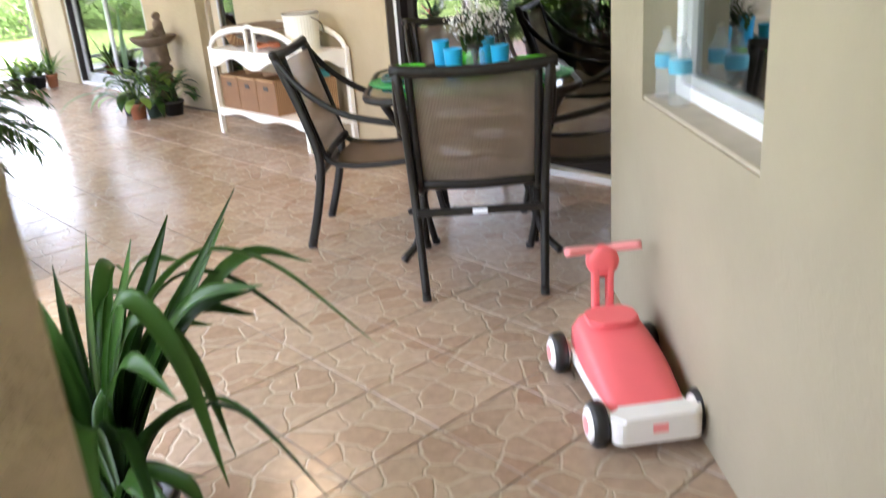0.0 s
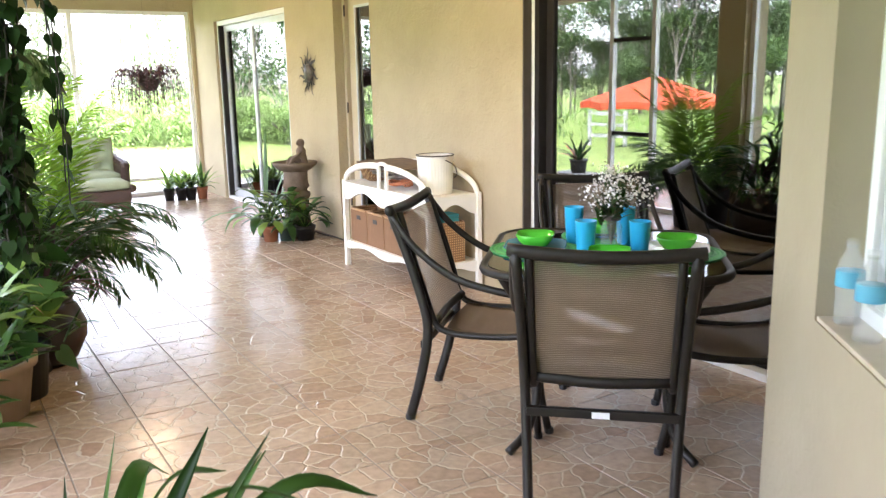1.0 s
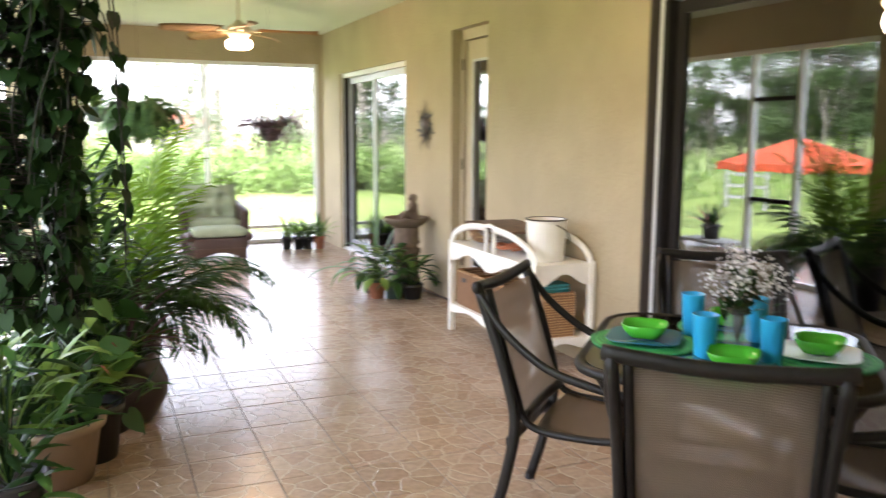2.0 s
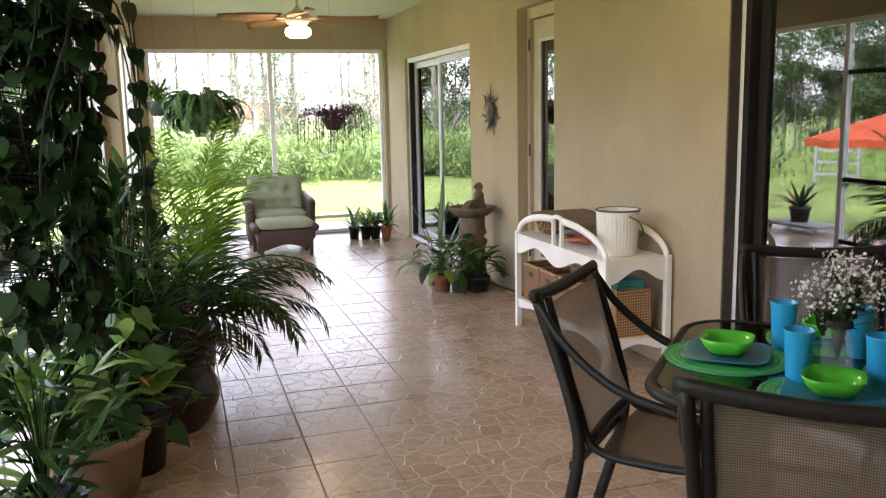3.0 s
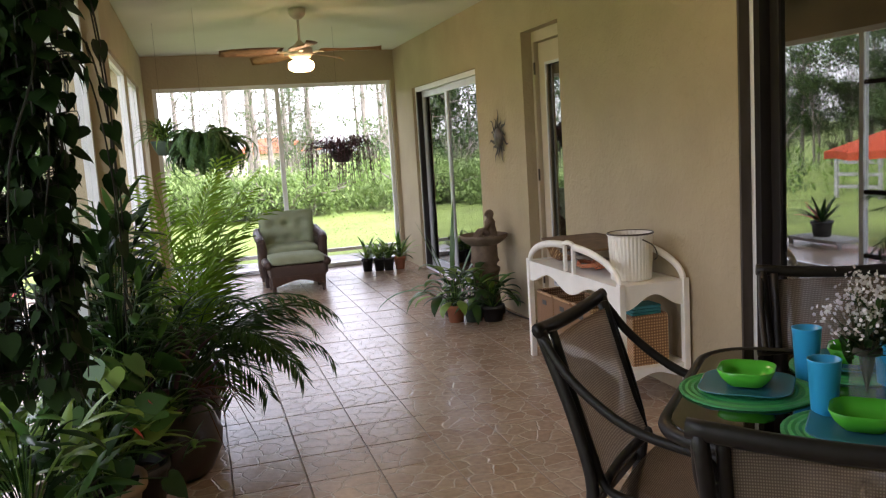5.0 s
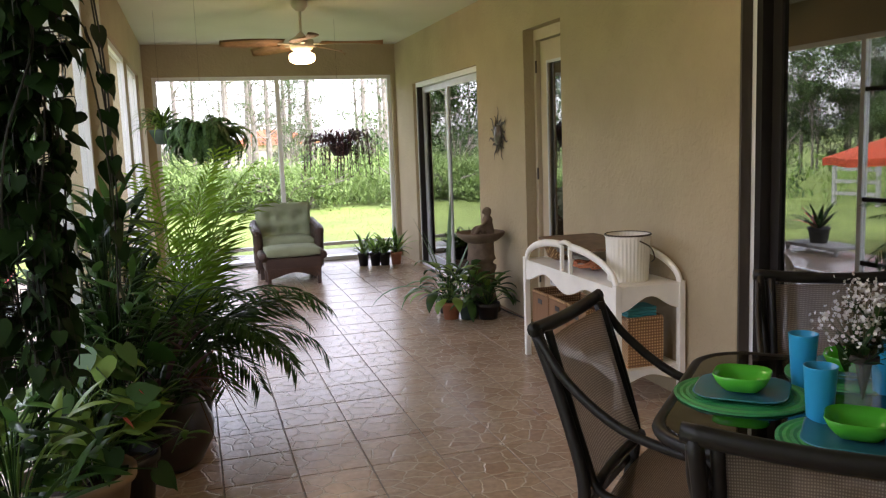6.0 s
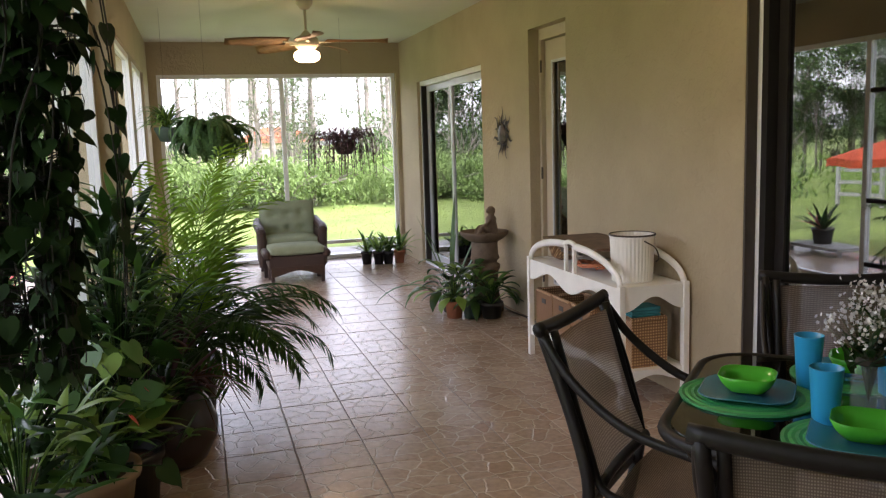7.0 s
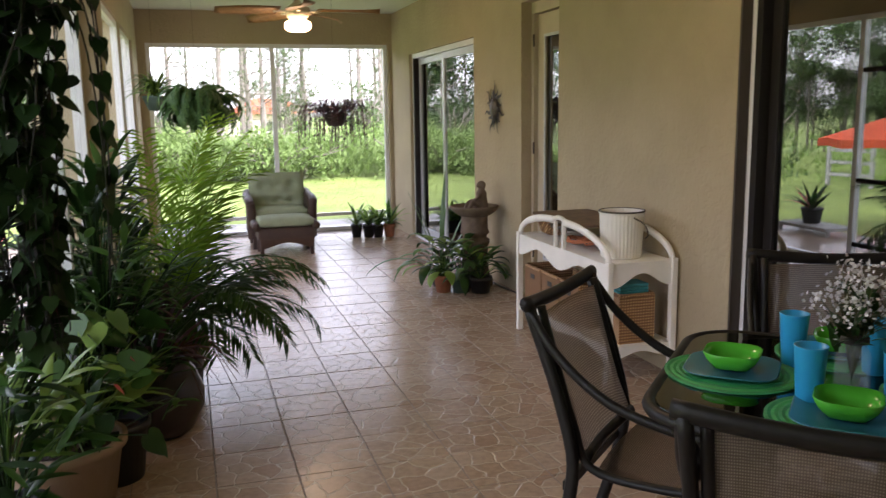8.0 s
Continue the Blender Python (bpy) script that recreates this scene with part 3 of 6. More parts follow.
door_3 = thing("door_3", pose(0.085, 5.87, 0), "narrow beige entry door with a tall glass light", "door")
part("frame", boxes(((0, 0.0, 0), (0.09, 0.04, 2.22)), ((0, 0.62, 0), (0.09, 0.66, 2.22)), ((0, 0.04, 2.14), (0.09, 0.62, 2.22))), DOORPAINT, door_3)
leaf = part("door_leaf", boxes(((0.03, 0.045, 0.02), (0.07, 0.17, 2.13)), ((0.03, 0.48, 0.02), (0.07, 0.605, 2.13)), ((0.03, 0.17, 0.02), (0.07, 0.48, 0.3)), ((0.03, 0.17, 1.98), (0.07, 0.48, 2.13))), DOORPAINT, door_3)
part("pane", boxes(((0.046, 0.17, 0.3), (0.054, 0.48, 1.98))), PANE, leaf)
part("glazing_bead", boxes(((0.02, 0.17, 0.3), (0.03, 0.19, 1.98)), ((0.02, 0.46, 0.3), (0.03, 0.48, 1.98)), ((0.02, 0.19, 1.96), (0.03, 0.46, 1.98)), ((0.02, 0.19, 0.3), (0.03, 0.46, 0.32))), GREY_ALU, leaf)
for z in (0.3, 1.1, 1.9):
    part("hinge", tube(bmesh.new(), [(-0.006, 0.606, z), (-0.006, 0.606, z + 0.09)], 0.008, 8), METALSUN, door_3)
door_3["kind"] = "structure"

w5 = thing("window_5", DIAG @ pose(S0, 0.1, Z0), "white framed sliding kitchen window", "window")
ww, wh = S1 - S0, Z1 - Z0
part("window_frame", boxes(((0, 0, 0), (0.045, 0.06, wh)), ((ww - 0.045, 0, 0), (ww, 0.06, wh)), ((0.045, 0, 0), (ww - 0.045, 0.06, 0.05)), ((0.045, 0, wh - 0.05), (ww - 0.045, 0.06, wh)), bevel=0.004), WHITE_ALU, w5)
sash = part("sash", boxes(((0.06, 0.012, 0.052), (0.1, 0.05, wh - 0.052)), ((ww - 0.1, 0.012, 0.052), (ww - 0.06, 0.05, wh - 0.052)), ((0.1, 0.012, 0.052), (ww - 0.1, 0.05, 0.08)), ((0.1, 0.012, wh - 0.08), (ww - 0.1, 0.05, wh - 0.052))), GREY_ALU, w5)
part("pane", boxes(((0.1, 0.028, 0.08), (ww - 0.1, 0.034, wh - 0.08))), PANE, sash)
w5["kind"] = "structure"


# ---------------- patio chairs ----------------
def back_tilt(chair):
    """Lean the back outward and lengthen it above the seat."""
    for ob in chair.children:
        for v in ob.data.vertices:
            up = max(0.0, v.co.z - 0.42)
            if up and v.co.y < 0.1:
                f = min(1.0, (0.1 - v.co.y) / 0.25)
                v.co.z += up * 0.08 * f
                v.co.y -= up * 0.12 * f


def patio_chair():
    c = thing("patio_chair", Matrix(), "dark bronze metal patio chair with tan mesh sling", "chair", "chairs round the table")
    for s in (-1, 1):
        part("back_leg", tube(bmesh.new(), spline([(s * 0.225, -0.29, 0.006), (s * 0.235, -0.235, 0.2), (s * 0.245, -0.2, 0.4), (s * 0.252, -0.225, 0.6), (s * 0.262, -0.285, 0.84)], 5), 0.0165, 10, flat=1.25), CHAIRMETAL, c, smooth=True)
        arm = part("armrest", tube(bmesh.new(), spline([(s * 0.268, -0.285, 0.83), (s * 0.28, -0.2, 0.715), (s * 0.288, -0.06, 0.615), (s * 0.29, 0.12, 0.575), (s * 0.285, 0.23, 0.555), (s * 0.27, 0.262, 0.49), (s * 0.255, 0.255, 0.38)], 5), 0.0115, 10, flat=1.3), CHAIRMETAL, c, smooth=True)
        part("front_leg", tube(bmesh.new(), spline([(s * 0.255, 0.255, 0.4), (s * 0.25, 0.25, 0.2), (s * 0.24, 0.285, 0.006)], 5), 0.0155, 10), CHAIRMETAL, c, smooth=True)
        part("side_rail", tube(bmesh.new(), spline([(s * 0.225, -0.262, 0.835), (s * 0.222, -0.2, 0.52), (s * 0.222, -0.15, 0.395), (s * 0.222, 0.05, 0.375), (s * 0.222, 0.255, 0.395)], 6), 0.014, 8), CHAIRMETAL, c, smooth=True)
        for y, z in ((-0.292, 0.0), (0.287, 0.0)):
            part("glide", lathe(bmesh.new(), [(0.016, 0), (0.018, 0.004), (0.017, 0.022)], 12, pose(s * (0.225 if y < 0 else 0.24), y, z)), RUBBER, c)
    # sling back, seat and rails
    def sling(rows, w):
        bm = bmesh.new()
        n = 8
        vs = [[bm.verts.new((-w + 2 * w * i / n, y - 0.012 * (1 - (2 * i / n - 1) ** 2), z)) for i in range(n + 1)] for y, z in rows]
        for a, b in zip(vs, vs[1:]):
            for i in range(n):
                bm.faces.new((a[i], a[i + 1], b[i + 1], b[i]))
        bmesh.ops.solidify(bm, geom=bm.faces[:], thickness=0.004)
        return bm
    part("back_sling", sling([(-0.258, 0.815), (-0.228, 0.66), (-0.2, 0.53), (-0.172, 0.44)], 0.212), SLING, c, "tan woven mesh back", True)
    part("seat_sling", sling([(-0.135, 0.392), (0.0, 0.373), (0.12, 0.375), (0.24, 0.39)], 0.212), SLING, c, "tan woven mesh seat", True)
    part("top_rail", tube(bmesh.new(), spline([(-0.285, -0.285, 0.846), (-0.15, -0.293, 0.836), (0, -0.297, 0.831), (0.15, -0.293, 0.836), (0.285, -0.285, 0.846)], 4), 0.0165, 10, flat=1.2), CHAIRMETAL, c, smooth=True)
    part("back_rail", tube(bmesh.new(), spline([(-0.222, -0.168, 0.425), (0, -0.185, 0.418), (0.222, -0.168, 0.425)], 5), 0.014, 8, flat=1.3), CHAIRMETAL, c, smooth=True)
    part("front_rail", tube(bmesh.new(), [(-0.25, 0.25, 0.385), (0.25, 0.25, 0.385)], 0.014, 8), CHAIRMETAL, c, smooth=True)
    st = part("stretcher", boxes(((-0.238, -0.236, 0.315), (0.238, -0.214, 0.345)), bevel=0.004), CHAIRMETAL, c)
    back_tilt(c)
    part("maker_plate", boxes(((-0.03, -0.24, 0.32), (0.025, -0.2361, 0.34))), PLATEWHITE, st, "small worn white sticker")
    return c


c = patio_chair()
c.matrix_basis = pose(-1.173, 1.973, 0, 0, 0, -43.4)
copy_thing(c, pose(-1.107, 2.732, 0, 0, 0, -136.9))
copy_thing(c, pose(-0.35, 2.83, 0, 0, 0, 150))
copy_thing(c, pose(-0.5, 1.95, 0, 0, 0, 45))

# ---------------- dining table ----------------
TZ = 0.72
TC = pose(-0.865, 2.305, 0, 0, 0, 47)
tb = thing("dining_table", TC, "glass-topped patio table with a dark metal frame", "table")
bm = prism(bmesh.new(), rounded(0.415, 0.415, 0.15, 8), TZ - 0.008, TZ, bevel=0.002)
part("glass_top", bm, TABLEGLASS, tb, "smoked glass top")
rim = [(x, y, TZ - 0.012) for x, y in rounded(0.43, 0.43, 0.16, 8)]
part("rim", tube(bmesh.new(), rim, 0.017, 8, closed=True), CHAIRMETAL, tb, smooth=True)
for sx in (-1, 1):
    for sy in (-1, 1):
        part("leg", tube(bmesh.new(), spline([(sx * 0.36, sy * 0.36, TZ - 0.02), (sx * 0.27, sy * 0.27, 0.5), (sx * 0.235, sy * 0.235, 0.25), (sx * 0.27, sy * 0.27, 0.08), (sx * 0.335, sy * 0.335, 0.012)], 6), 0.017, 10), CHAIRMETAL, tb, smooth=True)
part("brace", tube(bmesh.new(), [(x, y, 0.3) for x, y in rounded(0.24, 0.24, 0.1, 6)], 0.012, 8, closed=True), CHAIRMETAL, tb, smooth=True)


def place_setting(x, y, turn, plate, bowl_label="bright green plastic bowl on a plate"):
    base = pose(x, y, TZ + 0.001, 0, 0, turn)
    pm = thing("placemat", base, "round green placemat with ringed weave", "placemat", "placemats")
    for i, r in enumerate((0.178, 0.162, 0.146, 0.13, 0.114)):
        part("ring", lathe(bmesh.new(), [(r - 0.016, 0), (r - 0.016, 0.004), (r - 0.008, 0.006), (r, 0.004), (r, 0)], 36), MATGREEN if i % 2 == 0 else MATLIGHT, pm)
    part("centre", lathe(bmesh.new(), [(0.0001, 0.001), (0.098, 0.001), (0.098, 0.004), (0.0001, 0.004)], 32), MATGREEN, pm)
    pl = thing("plate", base @ pose(0, 0, 0.007), "square rounded teal plastic plate" if plate is PLATEBLUE else "white plate with a blue pattern", "plate", "plates")
    bm = bmesh.new()
    rings = []
    for h, z in ((0.075, 0.0), (0.085, 0.004), (0.118, 0.012), (0.12, 0.015), (0.116, 0.015), (0.083, 0.007), (0.0002, 0.006)):
        rings.append([bm.verts.new((px, py, z)) for px, py in rounded(h, h, h * 0.5, 5)])
    for a, b in zip(rings, rings[1:]):
        for i in range(len(a)):
            j = (i + 1) % len(a)
            bm.faces.new((a[i], a[j], b[j], b[i]))
    bm.faces.new(list(reversed(rings[0])))
    part("dish", bm, plate, pl, smooth=True)
    bo = thing("bowl", base @ pose(0, 0, 0.017), bowl_label, "bowl", "bowls")
    bm = bmesh.new()
    rings = []
    for h, z in ((0.035, 0.0), (0.048, 0.004), (0.064, 0.024), (0.074, 0.046), (0.0715, 0.048), (0.06, 0.026), (0.045, 0.009), (0.0002, 0.007)):
        rings.append([bm.verts.new((px, py, z)) for px, py in rounded(h, h, h * 0.62, 7)])
    for a, b in zip(rings, rings[1:]):
        for i in range(len(a)):
            j = (i + 1) % len(a)
            bm.faces.new((a[i], a[j], b[j], b[i]))
    bm.faces.new(list(reversed(rings[0])))
    part("dish", bm, BOWLGREEN, bo, smooth=True)


place_setting(-1.07, 2.47, 47, PLATEBLUE)
place_setting(-1.05, 2.08, 45, PLATEBLUE)
place_setting(-0.69, 2.10, 40, PLATEWHITE)
place_setting(-0.68, 2.50, 45, PLATEBLUE)


def cup(x, y):
    c = thing("cup", pose(x, y, TZ + 0.001), "tall bright blue plastic cup", "cup", "cups")
    part("wall", lathe(bmesh.new(), [(0.027, 0), (0.029, 0.003), (0.0385, 0.143), (0.0395, 0.145), (0.0395, 0.148), (0.0365, 0.148), (0.0265, 0.006), (0.0001, 0.005)], 28), CUPBLUE, c, smooth=True)


for x, y in ((-0.87, 2.475), (-1.05, 2.205), (-0.905, 2.08), (-0.72, 2.34)):
    cup(x, y)
va = thing("flower_jar", pose(-0.885, 2.245, TZ + 0.001), "clear glass jar of small white flowers", "vase")
part("jar", lathe(bmesh.new(), [(0.036, 0), (0.042, 0.006), (0.042, 0.1), (0.032, 0.12), (0.033, 0.145), (0.03, 0.145), (0.029, 0.122), (0.038, 0.1), (0.038, 0.008), (0.0001, 0.006)], 24), BOTTLE, va, "clear glass jar", True)
part("jar_collar", lathe(bmesh.new(), [(0.034, 0.128), (0.0355, 0.13), (0.0355, 0.142), (0.034, 0.144)], 24), METALSUN, va)
rnd = random.Random(5)
bs, bl, bf = bmesh.new(), bmesh.new(), bmesh.new()
for i in range(44):
    a, t = rnd.uniform(0, 6.28), rnd.uniform(0.05, 1.0)
    L = rnd.uniform(0.11, 0.2)
    top = Vector((math.cos(a) * math.sin(t) * L, math.sin(a) * math.sin(t) * L, 0.12 + math.cos(t) * L))
    tube(bs, spline([(0, 0, 0.03), (math.cos(a) * 0.02, math.sin(a) * 0.02, 0.14), top], 3), 0.0013, 3)
    for k in range(11):
        q = top + Vector((rnd.gauss(0, 0.017), rnd.gauss(0, 0.017), rnd.gauss(0, 0.014)))
        turn = Euler((rnd.uniform(-1.4, 1.4), rnd.uniform(-1.4, 1.4), 0)).to_matrix()
        for n in range(5):
            b2 = 6.28 * n / 5 + i
            d = turn @ Vector((math.cos(b2), math.sin(b2), 0.5)) * 0.0055
            s2 = turn @ Vector((-math.sin(b2), math.cos(b2), 0)) * 0.003
            bf.faces.new([bf.verts.new(v) for v in (q, q + d * 0.6 + s2, q + d, q + d * 0.6 - s2)])
    if i % 2 == 0:
        for k in range(3):
            blade(bl, top * rnd.uniform(0.55, 0.9), rnd.uniform(0, 6.28), rnd.uniform(0.4, 1.3), 0.07, 0.02, 0.8, 4)
part("stem", bs, STEM, va)
part("foliage", bl, LEAF_DARK, va)
part("blossom", bf, FLOWER, va, "tiny white flower clusters")

# ---------------- white sideboard and what stands on it ----------------
SX0, SX1, SY0, SY1 = -0.43, -0.02, 4.34, 5.58
sb = thing("sideboard", Matrix(), "white painted wooden sideboard with arched rails and open shelves", "sideboard")
for x in (SX0, SX1 - 0.035):
    for y in (SY0, SY1 - 0.035):
        part("post", boxes(((x, y, 0), (x + 0.035, y + 0.035, 0.655)), bevel=0.004), WHITEPAINT, sb)


def apron(length, top, depth, waves, thick=0.02):
    """Board along +y with a scalloped lower edge, in the y-z plane."""
    n = 40
    low = []
    for i in range(n + 1):
        t = i / n
        low.append((t * length, top - depth * (0.45 + 0.55 * math.cos(waves * math.pi * t) ** 2)))
    pts = [(0, top), (length, top)] + list(reversed(low))
    bm = bmesh.new()
    prism(bm, pts, 0, thick, Matrix(((0, 0, 1, 0), (1, 0, 0, 0), (0, 1, 0, 0), (0, 0, 0, 1))))
    bmesh.ops.recalc_face_normals(bm, faces=bm.faces[:])
    return bm


LEN = SY1 - SY0 - 0.07
for x, nm in ((SX0 + 0.008, "front_apron"), (SX1 - 0.028, "back_apron")):
    o = part(nm, apron(LEN, 0.64, 0.13, 2), WHITEPAINT, sb)
    o.matrix_basis = pose(x, SY0 + 0.035, 0)
    o = part("lower_rail", apron(LEN, 0.2, 0.06, 2), WHITEPAINT, sb)
    o.matrix_basis = pose(x, SY0 + 0.035, 0)
for y in (SY0 + 0.03, SY1 - 0.008):
    for top, dp in ((0.645, 0.13), (0.2, 0.07)):
        o = part("end_apron", apron(SX1 - SX0 - 0.07, top, dp, 1), WHITEPAINT, sb)
        o.matrix_basis = pose(SX0 + 0.035, y, 0, 0, 0, -90)
part("top_shelf", boxes(((SX0 + 0.03, SY0 + 0.032, 0.62), (SX1 - 0.03, SY1 - 0.032, 0.64)), bevel=0.003), WHITEPAINT, sb)
part("lower_shelf", boxes(((SX0 + 0.03, SY0 + 0.032, 0.185), (SX1 - 0.03, SY1 - 0.032, 0.2)), bevel=0.003), WHITEPAINT, sb)
YC = (SY0 + SY1) / 2
for x in (SX0 + 0.018, SX1 - 0.018):
    for s in (-1, 1):
        pts = []
        for k in range(13):
            a = math.pi / 2 * k / 12
            pts.append((x, YC + s * (0.055 + (LEN / 2 - 0.05) * math.cos(a)), 0.645 + 0.15 * math.sin(a)))
        part("arch", tube(bmesh.new(), pts, 0.013, 8, flat=1.7), WHITEPAINT, sb, smooth=True)
        part("upright", boxes(((x - 0.01, YC + s * 0.055 - 0.011, 0.64), (x + 0.01, YC + s * 0.055 + 0.011, 0.79)), bevel=0.003), WHITEPAINT, sb)
    part("crest", tube(bmesh.new(), [(x, YC + 0.07 * math.cos(a), 0.79 + 0.025 * math.sin(a)) for a in [math.pi * k / 8 for k in range(9)]], 0.014, 8), WHITEPAINT, sb, smooth=True)

bk = thing("bucket", pose(-0.235, 4.56, 0.642), "cream fluted metal bucket on the sideboard", "bucket")
part("wall", lathe(bmesh.new(), [(0.104, 0), (0.108, 0.004), (0.118, 0.235), (0.122, 0.24), (0.122, 0.25), (0.114, 0.25), (0.1, 0.01), (0.0001, 0.008)], 72, wave=0.012, waves=1), ENAMEL, bk)
part("rim", tube(bmesh.new(), [(0.121 * math.cos(a), 0.121 * math.sin(a), 0.25) for a in [2 * math.pi * k / 36 for k in range(36)]], 0.005, 6, closed=True), BROWN, bk, "brown rim", True)
part("bail", tube(bmesh.new(), spline([(0.0, -0.124, 0.225), (0.05, -0.15, 0.19), (0.09, -0.12, 0.13), (0.11, -0.06, 0.1)], 5), 0.004, 6), BROWN, bk, "brown wire bail", True)


def basket(x, y, z, w, d, h, name="storage_basket", label="square woven wicker storage basket on the lower shelf"):
    b = thing(name, pose(x, y, z), label, "basket", "wicker baskets")
    bm = boxes(((-w / 2, -d / 2, 0), (w / 2, d / 2, 0.012)), ((-w / 2, -d / 2, 0.012), (-w / 2 + 0.012, d / 2, h)), ((w / 2 - 0.012, -d / 2, 0.012), (w / 2, d / 2, h)), ((-w / 2 + 0.012, -d / 2, 0.012), (w / 2 - 0.012, -d / 2 + 0.012, h)), ((-w / 2 + 0.012, d / 2 - 0.012, 0.012), (w / 2 - 0.012, d / 2, h)))
    part("body", bm, WICKER, b)
    part("rim", tube(bmesh.new(), [(px, py, h) for px, py in rounded(w / 2 - 0.004, d / 2 - 0.004, 0.02, 3)], 0.011, 6, closed=True), WICKER, b, smooth=True)
    # no hole is cut: a thin black box gives the grip's shade
    part("handle_hole", boxes(((-w / 2 - 0.003, -0.03, h - 0.07), (-w / 2 - 0.0005, 0.03, h - 0.04)), bevel=0.001), BLACKPOT, b, "black patch standing in for a shaded grip hole")
    return b


for y in (5.40, 5.14, 4.88):
    basket(-0.28, y, 0.2, 0.22, 0.25, 0.24)
basket(-0.225, 4.50, 0.2, 0.21, 0.21, 0.26, label="brown wicker basket with a folded teal cloth")
tc = thing("folded_cloth", pose(-0.225, 4.50, 0.462), "folded teal cloth lying on a basket", "cloth")
bm = bmesh.new()
for k in range(3):
    box(bm, (-0.09 + 0.006 * k, -0.075, 0.018 * k), (0.085, 0.07 - 0.01 * k, 0.018 * k + 0.016), 0.006)
part("cloth", bm, TEALCLOTH, tc)
rnd = random.Random(3)
tg = thing("twig_bundle", pose(-0.22, 5.2, 0.645), "bundle of dry twigs and driftwood on the sideboard", "driftwood")
bm = bmesh.new()
for i in range(26):
    y0 = rnd.uniform(-0.3, 0.15)
    z = rnd.uniform(0.01, 0.13)
    tube(bm, spline([(rnd.uniform(-0.1, 0.1), y0, z), (rnd.uniform(-0.1, 0.1), y0 + 0.12, z + rnd.uniform(0, 0.03)), (rnd.uniform(-0.1, 0.1), y0 + rnd.uniform(0.2, 0.33), z)], 3), rnd.uniform(0.004, 0.011), 5, (1, 0.5))
part("twigs", bm, BARK, tg)
bk2 = thing("round_basket", pose(-0.22, 5.43, 0.642), "round wicker bowl basket on the sideboard", "basket")
part("bowl", lathe(bmesh.new(), [(0.05, 0), (0.09, 0.02), (0.115, 0.09), (0.12, 0.1), (0.105, 0.09), (0.04, 0.015), (0.0001, 0.014)], 28), WICKER, bk2, smooth=True)
tray = thing("wooden_board", pose(-0.22, 5.02, 0.79), "flat dark wooden board across the rails", "board")
part("board", boxes(((-0.19, -0.34, 0.0), (0.19, 0.34, 0.016)), bevel=0.003), mat("board_wood", (0.14, 0.085, 0.05), 0.6, spread=0.3, scale=15), tray)
oc = thing("orange_cord", pose(-0.25, 5.0, 0.644), "coiled orange extension cord", "cord")
bm = bmesh.new()
tube(bm, [(0.07 * math.cos(a) * (1 + 0.1 * math.sin(3.1 * a)), 0.11 * math.sin(a), 0.012 + 0.004 * (k % 7)) for k, a in enumerate([2 * math.pi * k / 20 for k in range(80)])], 0.006, 6)
part("coil", bm, ORANGECLOTH, oc)

# ---------------- wicker armchair and ottoman ----------------
ac = thing("wicker_armchair", pose(-1.52, 9.82, 0), "brown wicker armchair with tufted sage-green cushions", "armchair")
part("seat_base", boxes(((-0.3, -0.28, 0.12), (0.3, 0.26, 0.33)), bevel=0.02), RESINWICKER, ac)
for s in (-1, 1):
    bm = bmesh.new()
    tube(bm, spline([(s * 0.315, -0.29, 0.12), (s * 0.325, -0.3, 0.44), (s * 0.335, -0.26, 0.51), (s * 0.335, 0.1, 0.53), (s * 0.32, 0.26, 0.56)], 5), 0.05, 10, flat=1.0)
    box(bm, (s * 0.315 - 0.03, -0.27, 0.12), (s * 0.315 + 0.03, 0.26, 0.5), 0.01)
    part("arm", bm, RESINWICKER, ac, smooth=False)
    part("leg", boxes(((s * 0.29 - 0.025, -0.27, 0), (s * 0.29 + 0.025, -0.22, 0.13))), RESINWICKER, ac)
    part("leg", boxes(((s * 0.29 - 0.025, 0.2, 0), (s * 0.29 + 0.025, 0.25, 0.13))), RESINWICKER, ac)
part("back", boxes(((-0.3, 0.22, 0.3), (0.3, 0.3, 0.735)), bevel=0.03), RESINWICKER, ac)


def cushion(w, d, h, tufts, seed):
    """Puffed box cushion with pulled-in buttons."""
    bm = bmesh.new()
    n = 18
    top, bot = [], []
    for i in range(n + 1):
        for s, rows in ((1, top), (-1, bot)):
            row = []
            for j in range(n + 1):
                u, v = 2 * i / n - 1, 2 * j / n - 1
                puff = (1 - abs(u) ** 6) * (1 - abs(v) ** 6)
                z = h * 0.5 * (0.55 + 0.45 * puff)
                for a, b in tufts:
                    z -= 0.4 * h * math.exp(-((u - a) ** 2 + (v - b) ** 2) * 30)
                row.append(bm.verts.new((u * w / 2, v * d / 2, s * z)))
            rows.append(row)
    for rows, fl in ((top, False), (bot, True)):
        for a, b in zip(rows, rows[1:]):
            for j in range(n):
                f = (a[j], b[j], b[j + 1], a[j + 1])
                bm.faces.new(tuple(reversed(f)) if fl else f)
    ring = lambda R: [R[0][j] for j in range(n)] + [R[i][n] for i in range(n)] + [R[n][j] for j in range(n, 0, -1)] + [R[i][0] for i in range(n, 0, -1)]
    a, b = ring(top), ring(bot)
    for k in range(len(a)):
        j = (k + 1) % len(a)
        bm.faces.new((a[k], a[j], b[j], b[k]))
    return bm


